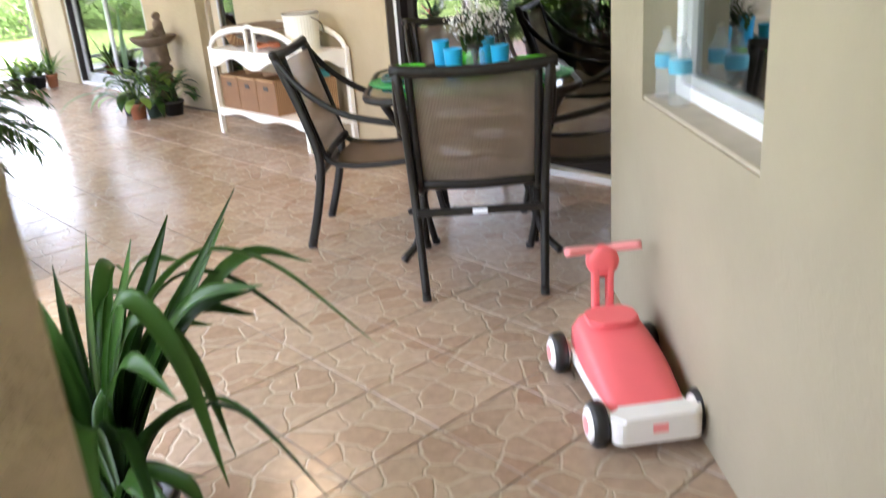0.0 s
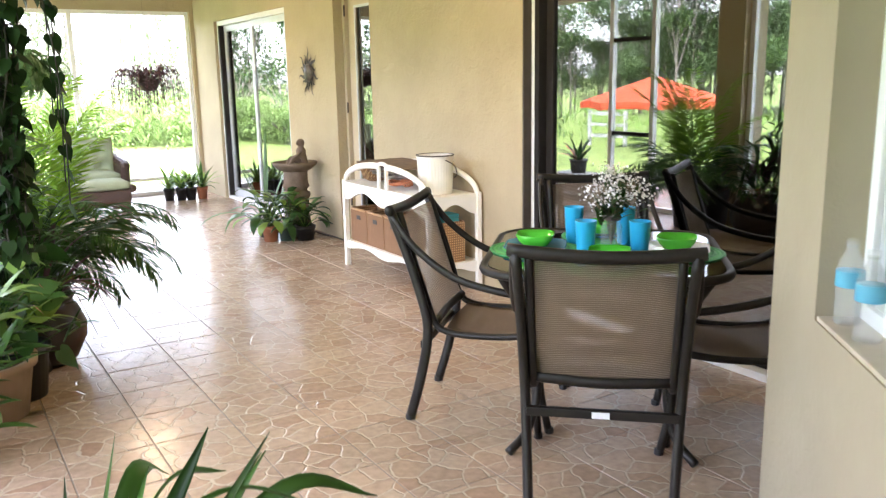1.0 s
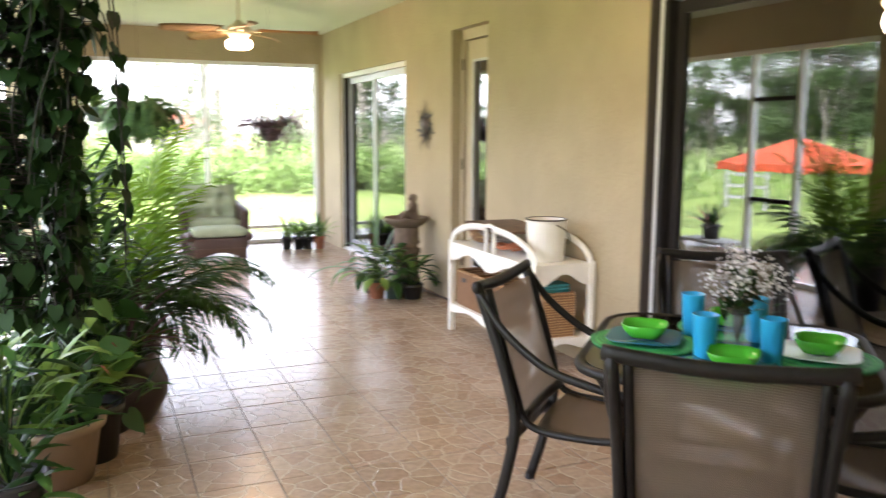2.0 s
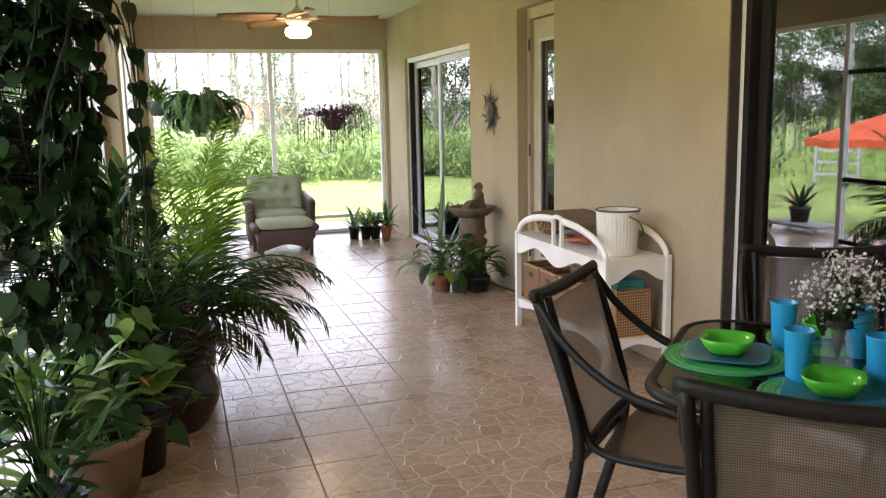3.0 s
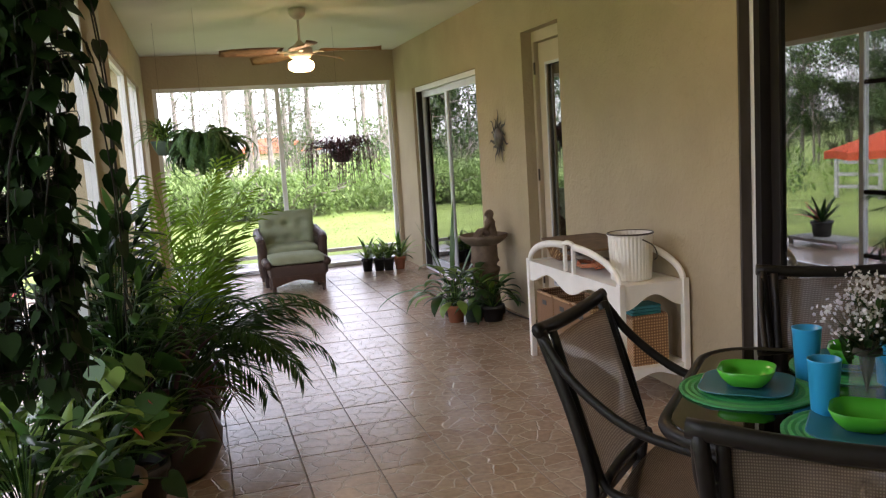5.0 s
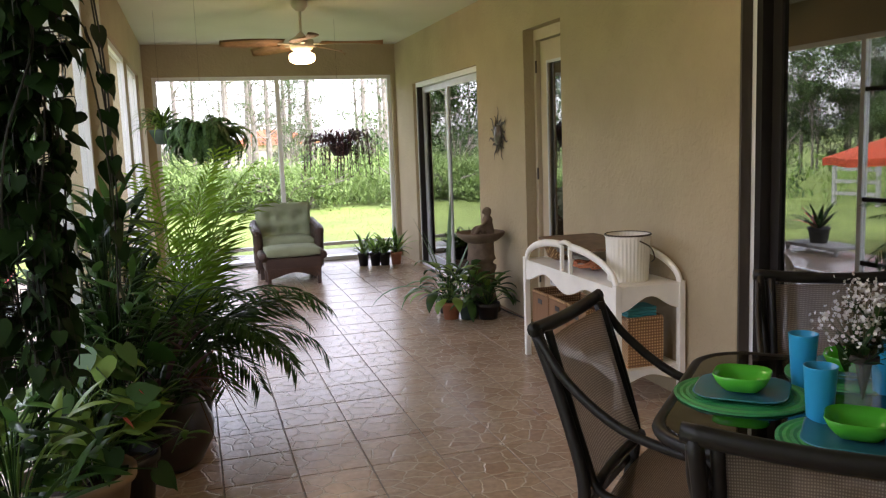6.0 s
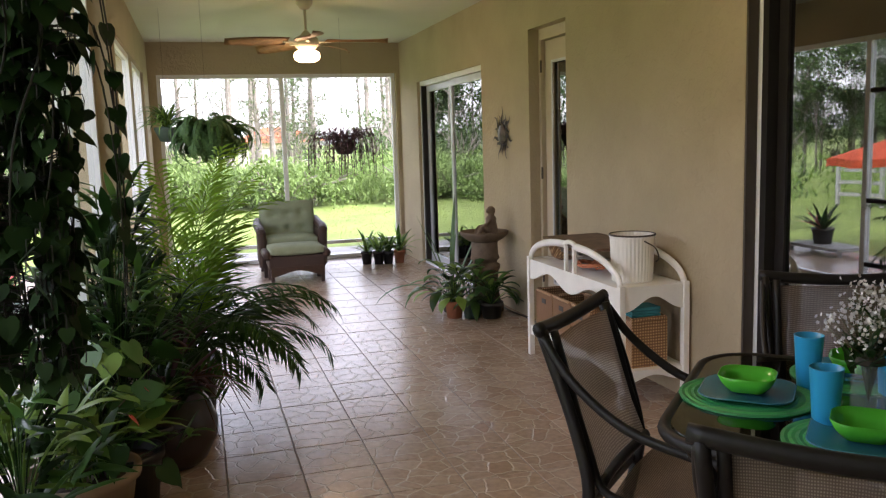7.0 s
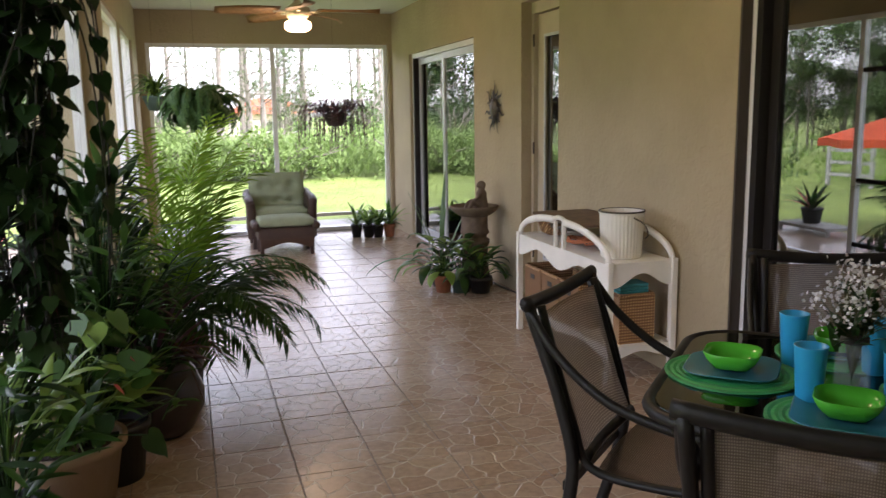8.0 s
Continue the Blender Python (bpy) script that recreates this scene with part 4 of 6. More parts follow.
TUFT = [(-0.5, -0.4), (0, -0.4), (0.5, -0.4), (-0.5, 0.35), (0, 0.35), (0.5, 0.35)]
o = part("seat_cushion", cushion(0.56, 0.5, 0.13, [], 1), CUSHION, ac, "sage-green seat cushion", True)
o.matrix_basis = pose(0, -0.04, 0.375)
o = part("back_cushion", cushion(0.6, 0.46, 0.15, TUFT, 2), CUSHION, ac, "tufted sage-green back cushion", True)
o.matrix_basis = pose(0, 0.17, 0.555, 80)
ot = thing("ottoman", pose(-1.53, 9.24, 0), "brown wicker ottoman with a sage-green cushion", "ottoman")
bm = bmesh.new()
box(bm, (-0.29, -0.2, 0.16), (0.29, 0.2, 0.29), 0.02)
part("base", bm, RESINWICKER, ot)
o = part("front_arch", apron(0.54, 0.18, 0.1, 1), RESINWICKER, ot)
o.matrix_basis = pose(-0.27, -0.185, 0, 0, 0, -90)
for s in (-1, 1):
    part("shoulder", tube(bmesh.new(), [(s * 0.3, -0.21, 0.30), (s * 0.3, 0.2, 0.30)], 0.042, 10), RESINWICKER, ot, smooth=True)
for x in (-0.255, 0.255):
    for y in (-0.175, 0.175):
        part("leg", tube(bmesh.new(), [(x, y, 0), (x, y, 0.17)], 0.025, 8, (0.75, 1)), RESINWICKER, ot)
o = part("cushion", cushion(0.55, 0.42, 0.11, [], 3), CUSHION, ot, "sage-green cushion", True)
o.matrix_basis = pose(0, 0, 0.34)


# ---------------- ceiling fans ----------------
def ceiling_fan(x, y, turn):
    f = thing("ceiling_fan", pose(x, y, 0, 0, 0, turn), "ceiling fan with tan palm-leaf blades and a lit lamp", "ceiling fan", "ceiling fans")
    part("canopy", lathe(bmesh.new(), [(0.03, 2.51), (0.065, 2.55), (0.07, H)], 20), FANBODY, f, smooth=True)
    part("downrod", tube(bmesh.new(), [(0, 0, 2.33), (0, 0, 2.53)], 0.011, 10), FANBODY, f)
    part("motor", lathe(bmesh.new(), [(0.05, 2.190), (0.085, 2.205), (0.105, 2.240), (0.1, 2.280), (0.045, 2.310), (0.018, 2.340)], 24), FANBODY, f, smooth=True)
    part("lamp", lathe(bmesh.new(), [(0.0001, 2.090), (0.07, 2.093), (0.1, 2.110), (0.108, 2.135), (0.103, 2.165), (0.06, 2.190)], 24), LAMPGLASS, f, "lit frosted glass lamp", True)
    for k in range(5):
        a = 2 * math.pi * k / 5
        bm = bmesh.new()
        n = 10
        rows = []
        for i in range(n + 1):
            t = i / n
            w = 0.105 * math.sin(math.pi * min(1, 0.12 + t * 0.88)) ** 0.6 + 0.01
            r = 0.16 + 0.52 * t
            rows.append([bm.verts.new((r, -w, 2.255 - 0.02 * t - 0.022)), bm.verts.new((r, 0, 2.255 - 0.02 * t)), bm.verts.new((r, w, 2.255 - 0.02 * t + 0.022))])
        for p, q2 in zip(rows, rows[1:]):
            for j in range(2):
                bm.faces.new((p[j], q2[j], q2[j + 1], p[j + 1]))
        bmesh.ops.solidify(bm, geom=bm.faces[:], thickness=0.006)
        o = part("blade", bm, FANBLADE, f, smooth=True)
        o.matrix_basis = pose(0, 0, 0, 0, 0, math.degrees(a))
        o = part("blade_arm", boxes(((0.09, -0.015, 2.240), (0.2, 0.015, 2.252))), FANBODY, f)
        o.matrix_basis = pose(0, 0, 0, 0, 0, math.degrees(a))
    lp = bpy.data.lights.new("fan_lamp", "POINT")
    lp.energy, lp.color, lp.shadow_soft_size = 1.2, (1, 0.78, 0.5), 0.1
    new("fan_lamp", lp).location = (x, y, 2.035)


ceiling_fan(-1.52, 7.6, -22)
ceiling_fan(-1.2, 3.6, 30)

# ---------------- sun ornament ----------------
so = thing("sun_ornament", pose(-0.004, 7.08, 1.45, 0, -90, 0), "weathered metal sun face ornament on the wall", "wall ornament")
part("disc", lathe(bmesh.new(), [(0.085, 0.0), (0.082, 0.012), (0.06, 0.026), (0.0001, 0.034)], 28), METALSUN, so, smooth=True)
for k in range(14):
    a = 2 * math.pi * k / 14
    L = 0.23 if k % 2 == 0 else 0.175
    bm = bmesh.new()
    n = 8
    rows = []
    for i in range(n + 1):
        t = i / n
        r = 0.075 + (L - 0.075) * t
        off = 0.016 * math.sin(t * 6.5)
        w = 0.02 * (1 - t) + 0.003
        rows.append([bm.verts.new((r * math.cos(a) - (off + s * w) * math.sin(a), r * math.sin(a) + (off + s * w) * math.cos(a), 0.008)) for s in (-1, 1)])
    for p, q2 in zip(rows, rows[1:]):
        bm.faces.new((p[0], q2[0], q2[1], p[1]))
    bmesh.ops.solidify(bm, geom=bm.faces[:], thickness=0.004)
    part("ray", bm, METALSUN, so)

# ---------------- ride-on toy ----------------
toy = thing("ride_on_toy", pose(-1.633, 0.94, 0, 0, 0, -36), "pink and white plastic ride-on toy car by the wall", "ride-on toy")
bm = bmesh.new()
rows = []
for t in range(13):
    u = t / 12
    y = -0.245 + 0.47 * u
    top = 0.075 + 0.125 * math.sin(min(1, u * 1.1) * math.pi / 2) ** 0.9
    w = 0.098 + 0.012 * math.sin(u * math.pi)
    if u > 0.93:
        top -= 0.03
    row = [(-w, 0.075), (-w * 0.98, top * 0.75 + 0.01), (-w * 0.8, top * 0.95), (-w * 0.4, top), (0, top * 1.01), (w * 0.4, top), (w * 0.8, top * 0.95), (w * 0.98, top * 0.75 + 0.01), (w, 0.075)]
    rows.append([bm.verts.new((x, y, max(z, 0.07))) for x, z in row])
for a, b in zip(rows, rows[1:]):
    for i in range(8):
        bm.faces.new((a[i], b[i], b[i + 1], a[i + 1]))
bm.faces.new(rows[0])
bm.faces.new(list(reversed(rows[-1])))
bmesh.ops.recalc_face_normals(bm, faces=bm.faces[:])
part("body", bm, PINK, toy, "glossy pink seat body", True)
part("seat_pad", prism(bmesh.new(), rounded(0.075, 0.06, 0.035, 5), 0.195, 0.212, pose(0, 0.13, 0), bevel=0.006), PINK, toy)
part("chassis", prism(bmesh.new(), rounded(0.11, 0.265, 0.05, 5), 0.045, 0.085, bevel=0.008), WHITEPLASTIC, toy)
part("bumper", prism(bmesh.new(), rounded(0.12, 0.035, 0.03, 5), 0.04, 0.115, pose(0, -0.25, 0), bevel=0.01), WHITEPLASTIC, toy)
part("badge", boxes(((-0.02, -0.2875, 0.07), (0.02, -0.285, 0.095))), PINKLIGHT, toy, "small faded pink marks")
part("steering_column", boxes(((-0.032, 0.20, 0.15), (-0.012, 0.235, 0.34)), ((0.012, 0.20, 0.15), (0.032, 0.235, 0.34)), bevel=0.006), PINK, toy)
part("column_head", lathe(bmesh.new(), [(0.02, -0.018), (0.048, -0.015), (0.05, 0.0), (0.048, 0.015), (0.02, 0.018)], 20, pose(0, 0.218, 0.35, 90)), PINK, toy, smooth=True)
hb = part("handlebar", tube(bmesh.new(), spline([(-0.115, 0.20, 0.395), (-0.05, 0.215, 0.39), (0, 0.22, 0.383), (0.05, 0.215, 0.39), (0.115, 0.20, 0.395)], 5), 0.014, 10), PINKLIGHT, toy, "pale pink handlebar", True)
for sx in (-1, 1):
    for y in (-0.2, 0.21):
        w = part("wheel", lathe(bmesh.new(), [(0.035, -0.022), (0.056, -0.02), (0.062, -0.01), (0.062, 0.01), (0.056, 0.02), (0.035, 0.022)], 28, pose(sx * 0.142, y, 0.062, 0, 90)), RUBBER, toy, "black tyre", True)
        part("hub", lathe(bmesh.new(), [(0.0001, -0.03), (0.036, -0.03), (0.048, -0.0235), (0.048, 0.0235), (0.036, 0.03), (0.0001, 0.03)], 24, pose(sx * 0.142, y, 0.062, 0, 90)), WHITEPLASTIC, w, "white hub", True)
        part("hub_cap", lathe(bmesh.new(), [(0.0001, -0.034), (0.024, -0.032), (0.024, 0.032), (0.0001, 0.034)], 20, pose(sx * 0.142, y, 0.062, 0, 90)), PINKLIGHT, w, "pink hub cap")

# ---------------- bottles on the sill ----------------
def bottle(s, t):
    b = thing("water_bottle", DIAG @ pose(s, t, Z0 + 0.013), "clear plastic water bottle with a blue label", "bottle", "bottles on the sill")
    part("body", lathe(bmesh.new(), [(0.024, 0), (0.031, 0.006), (0.031, 0.03), (0.029, 0.036), (0.031, 0.042), (0.029, 0.052), (0.031, 0.06), (0.031, 0.135), (0.026, 0.155), (0.013, 0.178), (0.013, 0.19), (0.0115, 0.19), (0.0115, 0.178), (0.029, 0.133), (0.029, 0.004), (0.0001, 0.003)], 20), BOTTLE, b, smooth=True)
    part("label", lathe(bmesh.new(), [(0.0315, 0.092), (0.0318, 0.093), (0.0318, 0.128), (0.0315, 0.129)], 20), LABELBLUE, b, "blue paper label", True)
    part("cap", lathe(bmesh.new(), [(0.0142, 0.186), (0.0145, 0.188), (0.0142, 0.203), (0.0001, 0.204)], 16), BOTTLE, b)


bottle(0.47, 0.05)
bottle(0.60, 0.05)

# ---------------- bird bath and statue ----------------
bb = thing("bird_bath", pose(-0.22, 7.0, 0), "brown cast-stone bird bath against the wall", "bird bath")
part("pedestal", lathe(bmesh.new(), [(0.15, 0), (0.15, 0.05), (0.125, 0.08), (0.105, 0.2), (0.11, 0.33), (0.125, 0.36), (0.125, 0.385), (0.1, 0.4), (0.1, 0.42), (0.122, 0.44), (0.112, 0.47), (0.108, 0.56), (0.115, 0.6)], 24), STONE, bb, smooth=True)
part("basin", lathe(bmesh.new(), [(0.1, 0.575), (0.135, 0.59), (0.17, 0.615), (0.192, 0.635), (0.2, 0.65), (0.2, 0.664), (0.19, 0.666), (0.17, 0.645), (0.11, 0.628), (0.0001, 0.622)], 28), STONE, bb, smooth=True)
bm = bmesh.new()
lathe(bm, [(0.03, 0), (0.055, 0.004), (0.058, 0.04), (0.05, 0.08), (0.042, 0.12), (0.045, 0.145), (0.034, 0.165), (0.024, 0.175), (0.03, 0.19), (0.036, 0.21), (0.032, 0.232), (0.015, 0.246), (0.0001, 0.248)], 16)
lathe(bm, [(0.0001, -0.02), (0.016, -0.016), (0.02, 0.0), (0.012, 0.014), (0.0001, 0.018)], 10, pose(-0.03, -0.012, 0.212))
tube(bm, spline([(-0.03, 0.03, 0.05), (-0.085, 0.035, 0.075), (-0.125, 0.02, 0.03), (-0.14, 0.02, 0.012)], 4), 0.026, 8, (1, 0.6))
tube(bm, spline([(-0.03, -0.03, 0.05), (-0.08, -0.035, 0.082), (-0.115, -0.03, 0.035), (-0.135, -0.03, 0.012)], 4), 0.026, 8, (1, 0.6))
tube(bm, spline([(-0.02, -0.045, 0.14), (-0.06, -0.05, 0.105), (-0.095, -0.025, 0.09)], 4), 0.015, 6, (1, 0.7))
st = part("garden_statue", bm, STONE, None, "", True)
st.matrix_basis = pose(-0.165, 6.98, 0.62)
tagged(st, "small seated stone garden figure on the basin", "statue")


# ---------------- plants ----------------
def leafy(name, x, y, r, h, potmat, label, category="potted plant", group="", z=0.0, potlabel=""):
    p = thing(name, pose(x, y, z), label, category, group)
    pot(p, r, h, potmat, potlabel)
    return p


# strap-leaved lily beside the entry
sp = leafy("strap_leaf_lily", -2.92, 1.45, 0.14, 0.13, BLACKPOT, "potted lily with long broad arching strap leaves")


def strap(az, profile, width, lean=0.0):
    """A channelled strap leaf that follows (outward, up) pairs in the upright plane at az."""
    ca, sa = math.cos(radians(az)), math.sin(radians(az))
    pts = spline([(1.15 * r * (ca - lean * sa), 1.15 * r * (sa + lean * ca), 0.1 + z * 1.03) for r, z in profile], 7)
    bm = bmesh.new()
    rows = []
    n = len(pts) - 1
    side = Vector((-sa, ca, 0))
    for i, p in enumerate(pts):
        t = i / n
        d = (pts[min(i + 1, n)] - pts[max(i - 1, 0)]).normalized()
        w = width * 0.5 * (0.75 + 0.25 * min(1, t * 3)) * max(0.05, 1 - max(0, (t - 0.55) / 0.45) ** 2.2)
        up = side.cross(d)
        tw = (0.85 if lean > 0 else -0.7) * (0.5 + 0.5 * t)
        sw = side * math.cos(tw) + up * math.sin(tw)
        fold = sw.cross(d) * w * 0.3
        rows.append([bm.verts.new(q) for q in (p + sw * w - fold, p + sw * w * 0.5 - fold * 0.35, p, p - sw * w * 0.5 - fold * 0.35, p - sw * w - fold)])
    for a, b in zip(rows, rows[1:]):
        for k in range(4):
            bm.faces.new((a[k], a[k + 1], b[k + 1], b[k]))
    bmesh.ops.solidify(bm, geom=bm.faces[:], thickness=0.002)
    return bm


STRAPS = [
    (-42, [(0.01, 0), (0.12, 0.3), (0.36, 0.74)], 0.047), (-35, [(0.01, 0), (0.08, 0.36), (0.22, 0.56), (0.37, 0.53), (0.57, 0.28)], 0.032),
    (-60, [(0.01, 0), (0.06, 0.33), (0.15, 0.54), (0.25, 0.43), (0.31, 0.14)], 0.047), (-50, [(0.02, 0), (0.12, 0.2), (0.28, 0.23), (0.44, -0.02)], 0.058),
    (-25, [(0.01, 0), (0.06, 0.33), (0.14, 0.63)], 0.043), (120, [(0.0, 0), (0.03, 0.3), (0.05, 0.52)], 0.053),
    (150, [(0.01, 0), (0.08, 0.3), (0.16, 0.58), (0.23, 0.70), (0.34, 0.74)], 0.060), (-120, [(0.01, 0), (0.08, 0.24), (0.19, 0.31), (0.31, 0.06)], 0.066),
    (-80, [(0.01, 0), (0.1, 0.13), (0.22, 0.13), (0.27, 0.06)], 0.047), (-65, [(0.01, 0), (0.1, 0.09), (0.22, 0.05)], 0.047),
    (60, [(0.01, 0), (0.1, 0.3), (0.24, 0.48), (0.38, 0.40)], 0.047), (20, [(0.01, 0), (0.1, 0.35), (0.2, 0.5), (0.33, 0.46)], 0.045),
    (-10, [(0.01, 0), (0.09, 0.28), (0.2, 0.43), (0.34, 0.38)], 0.047), (95, [(0.01, 0), (0.06, 0.26), (0.16, 0.42), (0.28, 0.38)], 0.047),
    (175, [(0.01, 0), (0.1, 0.22), (0.2, 0.34), (0.34, 0.26)], 0.053), (-150, [(0.01, 0), (0.09, 0.26), (0.2, 0.38), (0.3, 0.2)], 0.053),
    (-48, [(0.01, 0), (0.12, 0.3), (0.26, 0.52), (0.4, 0.56)], 0.043), (-20, [(0.01, 0), (0.13, 0.34), (0.3, 0.6)], 0.043), (15, [(0.01, 0), (0.1, 0.34), (0.24, 0.62)], 0.043),
    (45, [(0.01, 0), (0.08, 0.34), (0.18, 0.6)], 0.043), (-75, [(0.01, 0), (0.08, 0.28), (0.2, 0.44), (0.33, 0.4)], 0.043), (70, [(0.01, 0), (0.04, 0.3), (0.1, 0.56)], 0.043),
    (0, [(0.01, 0), (0.14, 0.3), (0.34, 0.5), (0.5, 0.44)], 0.040), (-5, [(0.01, 0), (0.05, 0.3), (0.1, 0.55)], 0.047),
    (-40, [(0.01, 0), (0.09, 0.26), (0.2, 0.5)], 0.047), (-100, [(0.01, 0), (0.05, 0.22), (0.12, 0.36)], 0.052)]
STRAPS += [(az + 23, [(r * 0.85, z * 0.86) for r, z in profile], width * 0.9) for az, profile, width in STRAPS[:17]]
for i, (az, profile, width) in enumerate(STRAPS):
    part("leaf", strap(az, profile, width, 0.12 * (1 if i % 2 else -1)), LEAF_MID if i % 3 else LEAF_DARK, sp, smooth=True)

# trailing pothos hung by the side screen, coloured near-black as if backlit
pp = thing("hanging_pothos", pose(-2.84, 2.95, 0), "long trailing pothos in a hanging basket, heart-shaped leaves coloured dark as if backlit", "hanging plant", "hanging baskets")
part("basket", lathe(bmesh.new(), [(0.0001, 1.98), (0.09, 1.99), (0.14, 2.1), (0.145, 2.12), (0.13, 2.12), (0.08, 2.02)], 20), BLACKPOT, pp, smooth=True)
for k in range(3):
    part("hanger", tube(bmesh.new(), [(0.14 * math.cos(2.09 * k), 0.14 * math.sin(2.09 * k), 2.11), (0, 0, 2.45)], 0.0022, 4), CORD, pp)
part("hook_line", tube(bmesh.new(), [(0, 0, 2.45), (0, 0, H)], 0.0025, 4), CORD, pp)
for k in range(7):
    a, d = 0.9 * k, 0.06 + 0.02 * (k % 3)
    part("runner", tube(bmesh.new(), spline([(0.05 * math.cos(a), 0.05 * math.sin(a), 2.1), (d * 1.4 * math.cos(a), d * 1.4 * math.sin(a), 2.05), (d * math.cos(a + 0.8), d * math.sin(a + 0.8), 1.75), (d * 1.3 * math.cos(a), d * 1.3 * math.sin(a), 1.45), (d * 0.8 * math.cos(a - 0.7), d * 0.8 * math.sin(a - 0.7), 1.15), (d * 0.9 * math.cos(a + 0.3), d * 0.9 * math.sin(a + 0.3), 0.85)], 6), 0.003, 5), VINE, pp)
rnd = random.Random(22)
bm, bs = bmesh.new(), bmesh.new()
for i in range(1500):
    z = 0.85 + 1.55 * rnd.random() ** 0.8
    a = rnd.uniform(0, 6.28)
    rr = rnd.uniform(0.03, 0.14) * (0.8 + 0.3 * math.sin(z * 4.1 + a))
    q = Vector((math.cos(a) * rr - (0.16 if i % 3 == 0 else 0), math.sin(a) * rr, z))
    tube(bs, spline([(q.x * 0.5, q.y * 0.5, z + 0.03), q + Vector((0, 0, 0.04)), q], 2), 0.002, 3)
    heart(bm, q, a + rnd.gauss(0, 1.3), rnd.uniform(0.2, 1.7), rnd.uniform(0.038, 0.072), rnd.gauss(0, 0.35))
for i in range(4):
    a, z = rnd.uniform(-1, 1.2), rnd.uniform(1.6, 2.3)
    pts = spline([(0.05, 0, z), (math.cos(a) * 0.16, math.sin(a) * 0.16, z - 0.02), (math.cos(a) * 0.2, math.sin(a) * 0.2, z - 0.35), (math.cos(a) * 0.19, math.sin(a) * 0.19, z - 0.7)], 6)
    tube(bs, pts, 0.0025, 4)
    for q in pts[4::2]:
        heart(bm, q, a + rnd.gauss(0, 1), rnd.uniform(0.9, 1.5), rnd.uniform(0.045, 0.075), rnd.gauss(0, 0.4))
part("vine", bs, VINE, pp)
part("foliage", bm, LEAF_BACKLIT, pp, "heart-shaped leaves with backlit darkness in their green")

# anthurium in the tan pot
an = leafy("anthurium", -2.95, 3.84, 0.21, 0.25, TANPOT, "anthurium with large heart leaves and red flowers in a tan pot", potlabel="round tan clay pot")
rnd = random.Random(23)
for i in range(100):
    a = rnd.uniform(0, 6.28)
    rr = rnd.uniform(0.04, 0.34)
    z = rnd.uniform(0.42, 0.76) - (0.2 if rr > 0.25 and i % 3 == 0 else 0)
    q = Vector((math.cos(a) * rr, math.sin(a) * rr, z))
    bm = bmesh.new()
    tube(bm, spline([(rnd.gauss(0, 0.05), rnd.gauss(0, 0.05), 0.22), (q.x * 0.5, q.y * 0.5, z), q], 3), 0.003, 4)
    heart(bm, q, a + rnd.gauss(0, 0.4), rnd.uniform(-0.3, 0.9), rnd.uniform(0.06, 0.125), rnd.gauss(0, 0.5))
    part("leaf", bm, (LEAF_MID, LEAF_LIGHT, LEAF_DARK, LEAF_MID, LEAF_LIGHT)[i % 5], an)
for i in range(70):
    bm = bmesh.new()
    a, rr = rnd.uniform(0, 6.28), rnd.uniform(0.02, 0.13)
    blade(bm, (math.cos(a) * rr, math.sin(a) * rr, 0.32), a, rnd.uniform(0.2, 1.1), rnd.uniform(0.18, 0.42), rnd.uniform(0.02, 0.045), rnd.uniform(0.5, 1.9), 7, 0.3)
    part("leaf", bm, (LEAF_MID, LEAF_LIGHT, LEAF_LIGHT, LEAF_DARK, LEAF_MID)[i % 5], an, smooth=True)
for i in range(4):
    a = -0.6 + i * 0.7
    bm = bmesh.new()
    q = Vector((math.cos(a) * 0.26, math.sin(a) * 0.26 - 0.05, 0.5 + 0.05 * i))
    tube(bm, spline([(0, 0, 0.22), (q.x * 0.6, q.y * 0.6, 0.48), q], 3), 0.003, 4)
    part("flower_stalk", bm, STEM, an)
    bm = bmesh.new()
    heart(bm, q, a, 0.7, 0.047, rnd.gauss(0, 0.4))
    part("spathe", bm, REDSPATHE, an, "red spathe")

# a broad light leaf over the pot's rim
bm = bmesh.new()
tube(bm, spline([(0.02, 0, 0.24), (0.12, -0.02, 0.42), (0.2, -0.03, 0.44)], 4), 0.004, 5)
heart(bm, Vector((0.2, -0.03, 0.44)), 0.25, -0.25, 0.17, 0.75)
part("leaf", bm, LEAF_LIGHT, an, "broad light green leaf")

# cane plant in the dark pot
dk = thing("cordyline", pose(-2.64, 4.45, 0), "drooping dark-leaved plant in a round dark pot", "potted plant")
part("pot", lathe(bmesh.new(), [(0.11, 0), (0.15, 0.03), (0.2, 0.13), (0.205, 0.2), (0.17, 0.29), (0.145, 0.32), (0.16, 0.345), (0.15, 0.35), (0.135, 0.32), (0.15, 0.27)], 32), DARKPOT, dk, "dark glazed round-bellied pot", True)
part("soil", lathe(bmesh.new(), [(0.0001, 0.3), (0.08, 0.305), (0.14, 0.295)], 20), SOIL, dk, "", True)
rnd = random.Random(24)
for i in range(44):
    bm = bmesh.new()
    blade(bm, (rnd.gauss(0, 0.05), rnd.gauss(0, 0.05), rnd.uniform(0.28, 0.55)), rnd.uniform(0, 6.28), rnd.uniform(0.2, 1.2), rnd.uniform(0.25, 0.48), rnd.uniform(0.022, 0.05), rnd.uniform(0.6, 2.0), 8, 0.3)
    part("leaf", bm, (LEAF_DARK, LEAF_PURPLE, LEAF_MID)[i % 3], dk, smooth=True)
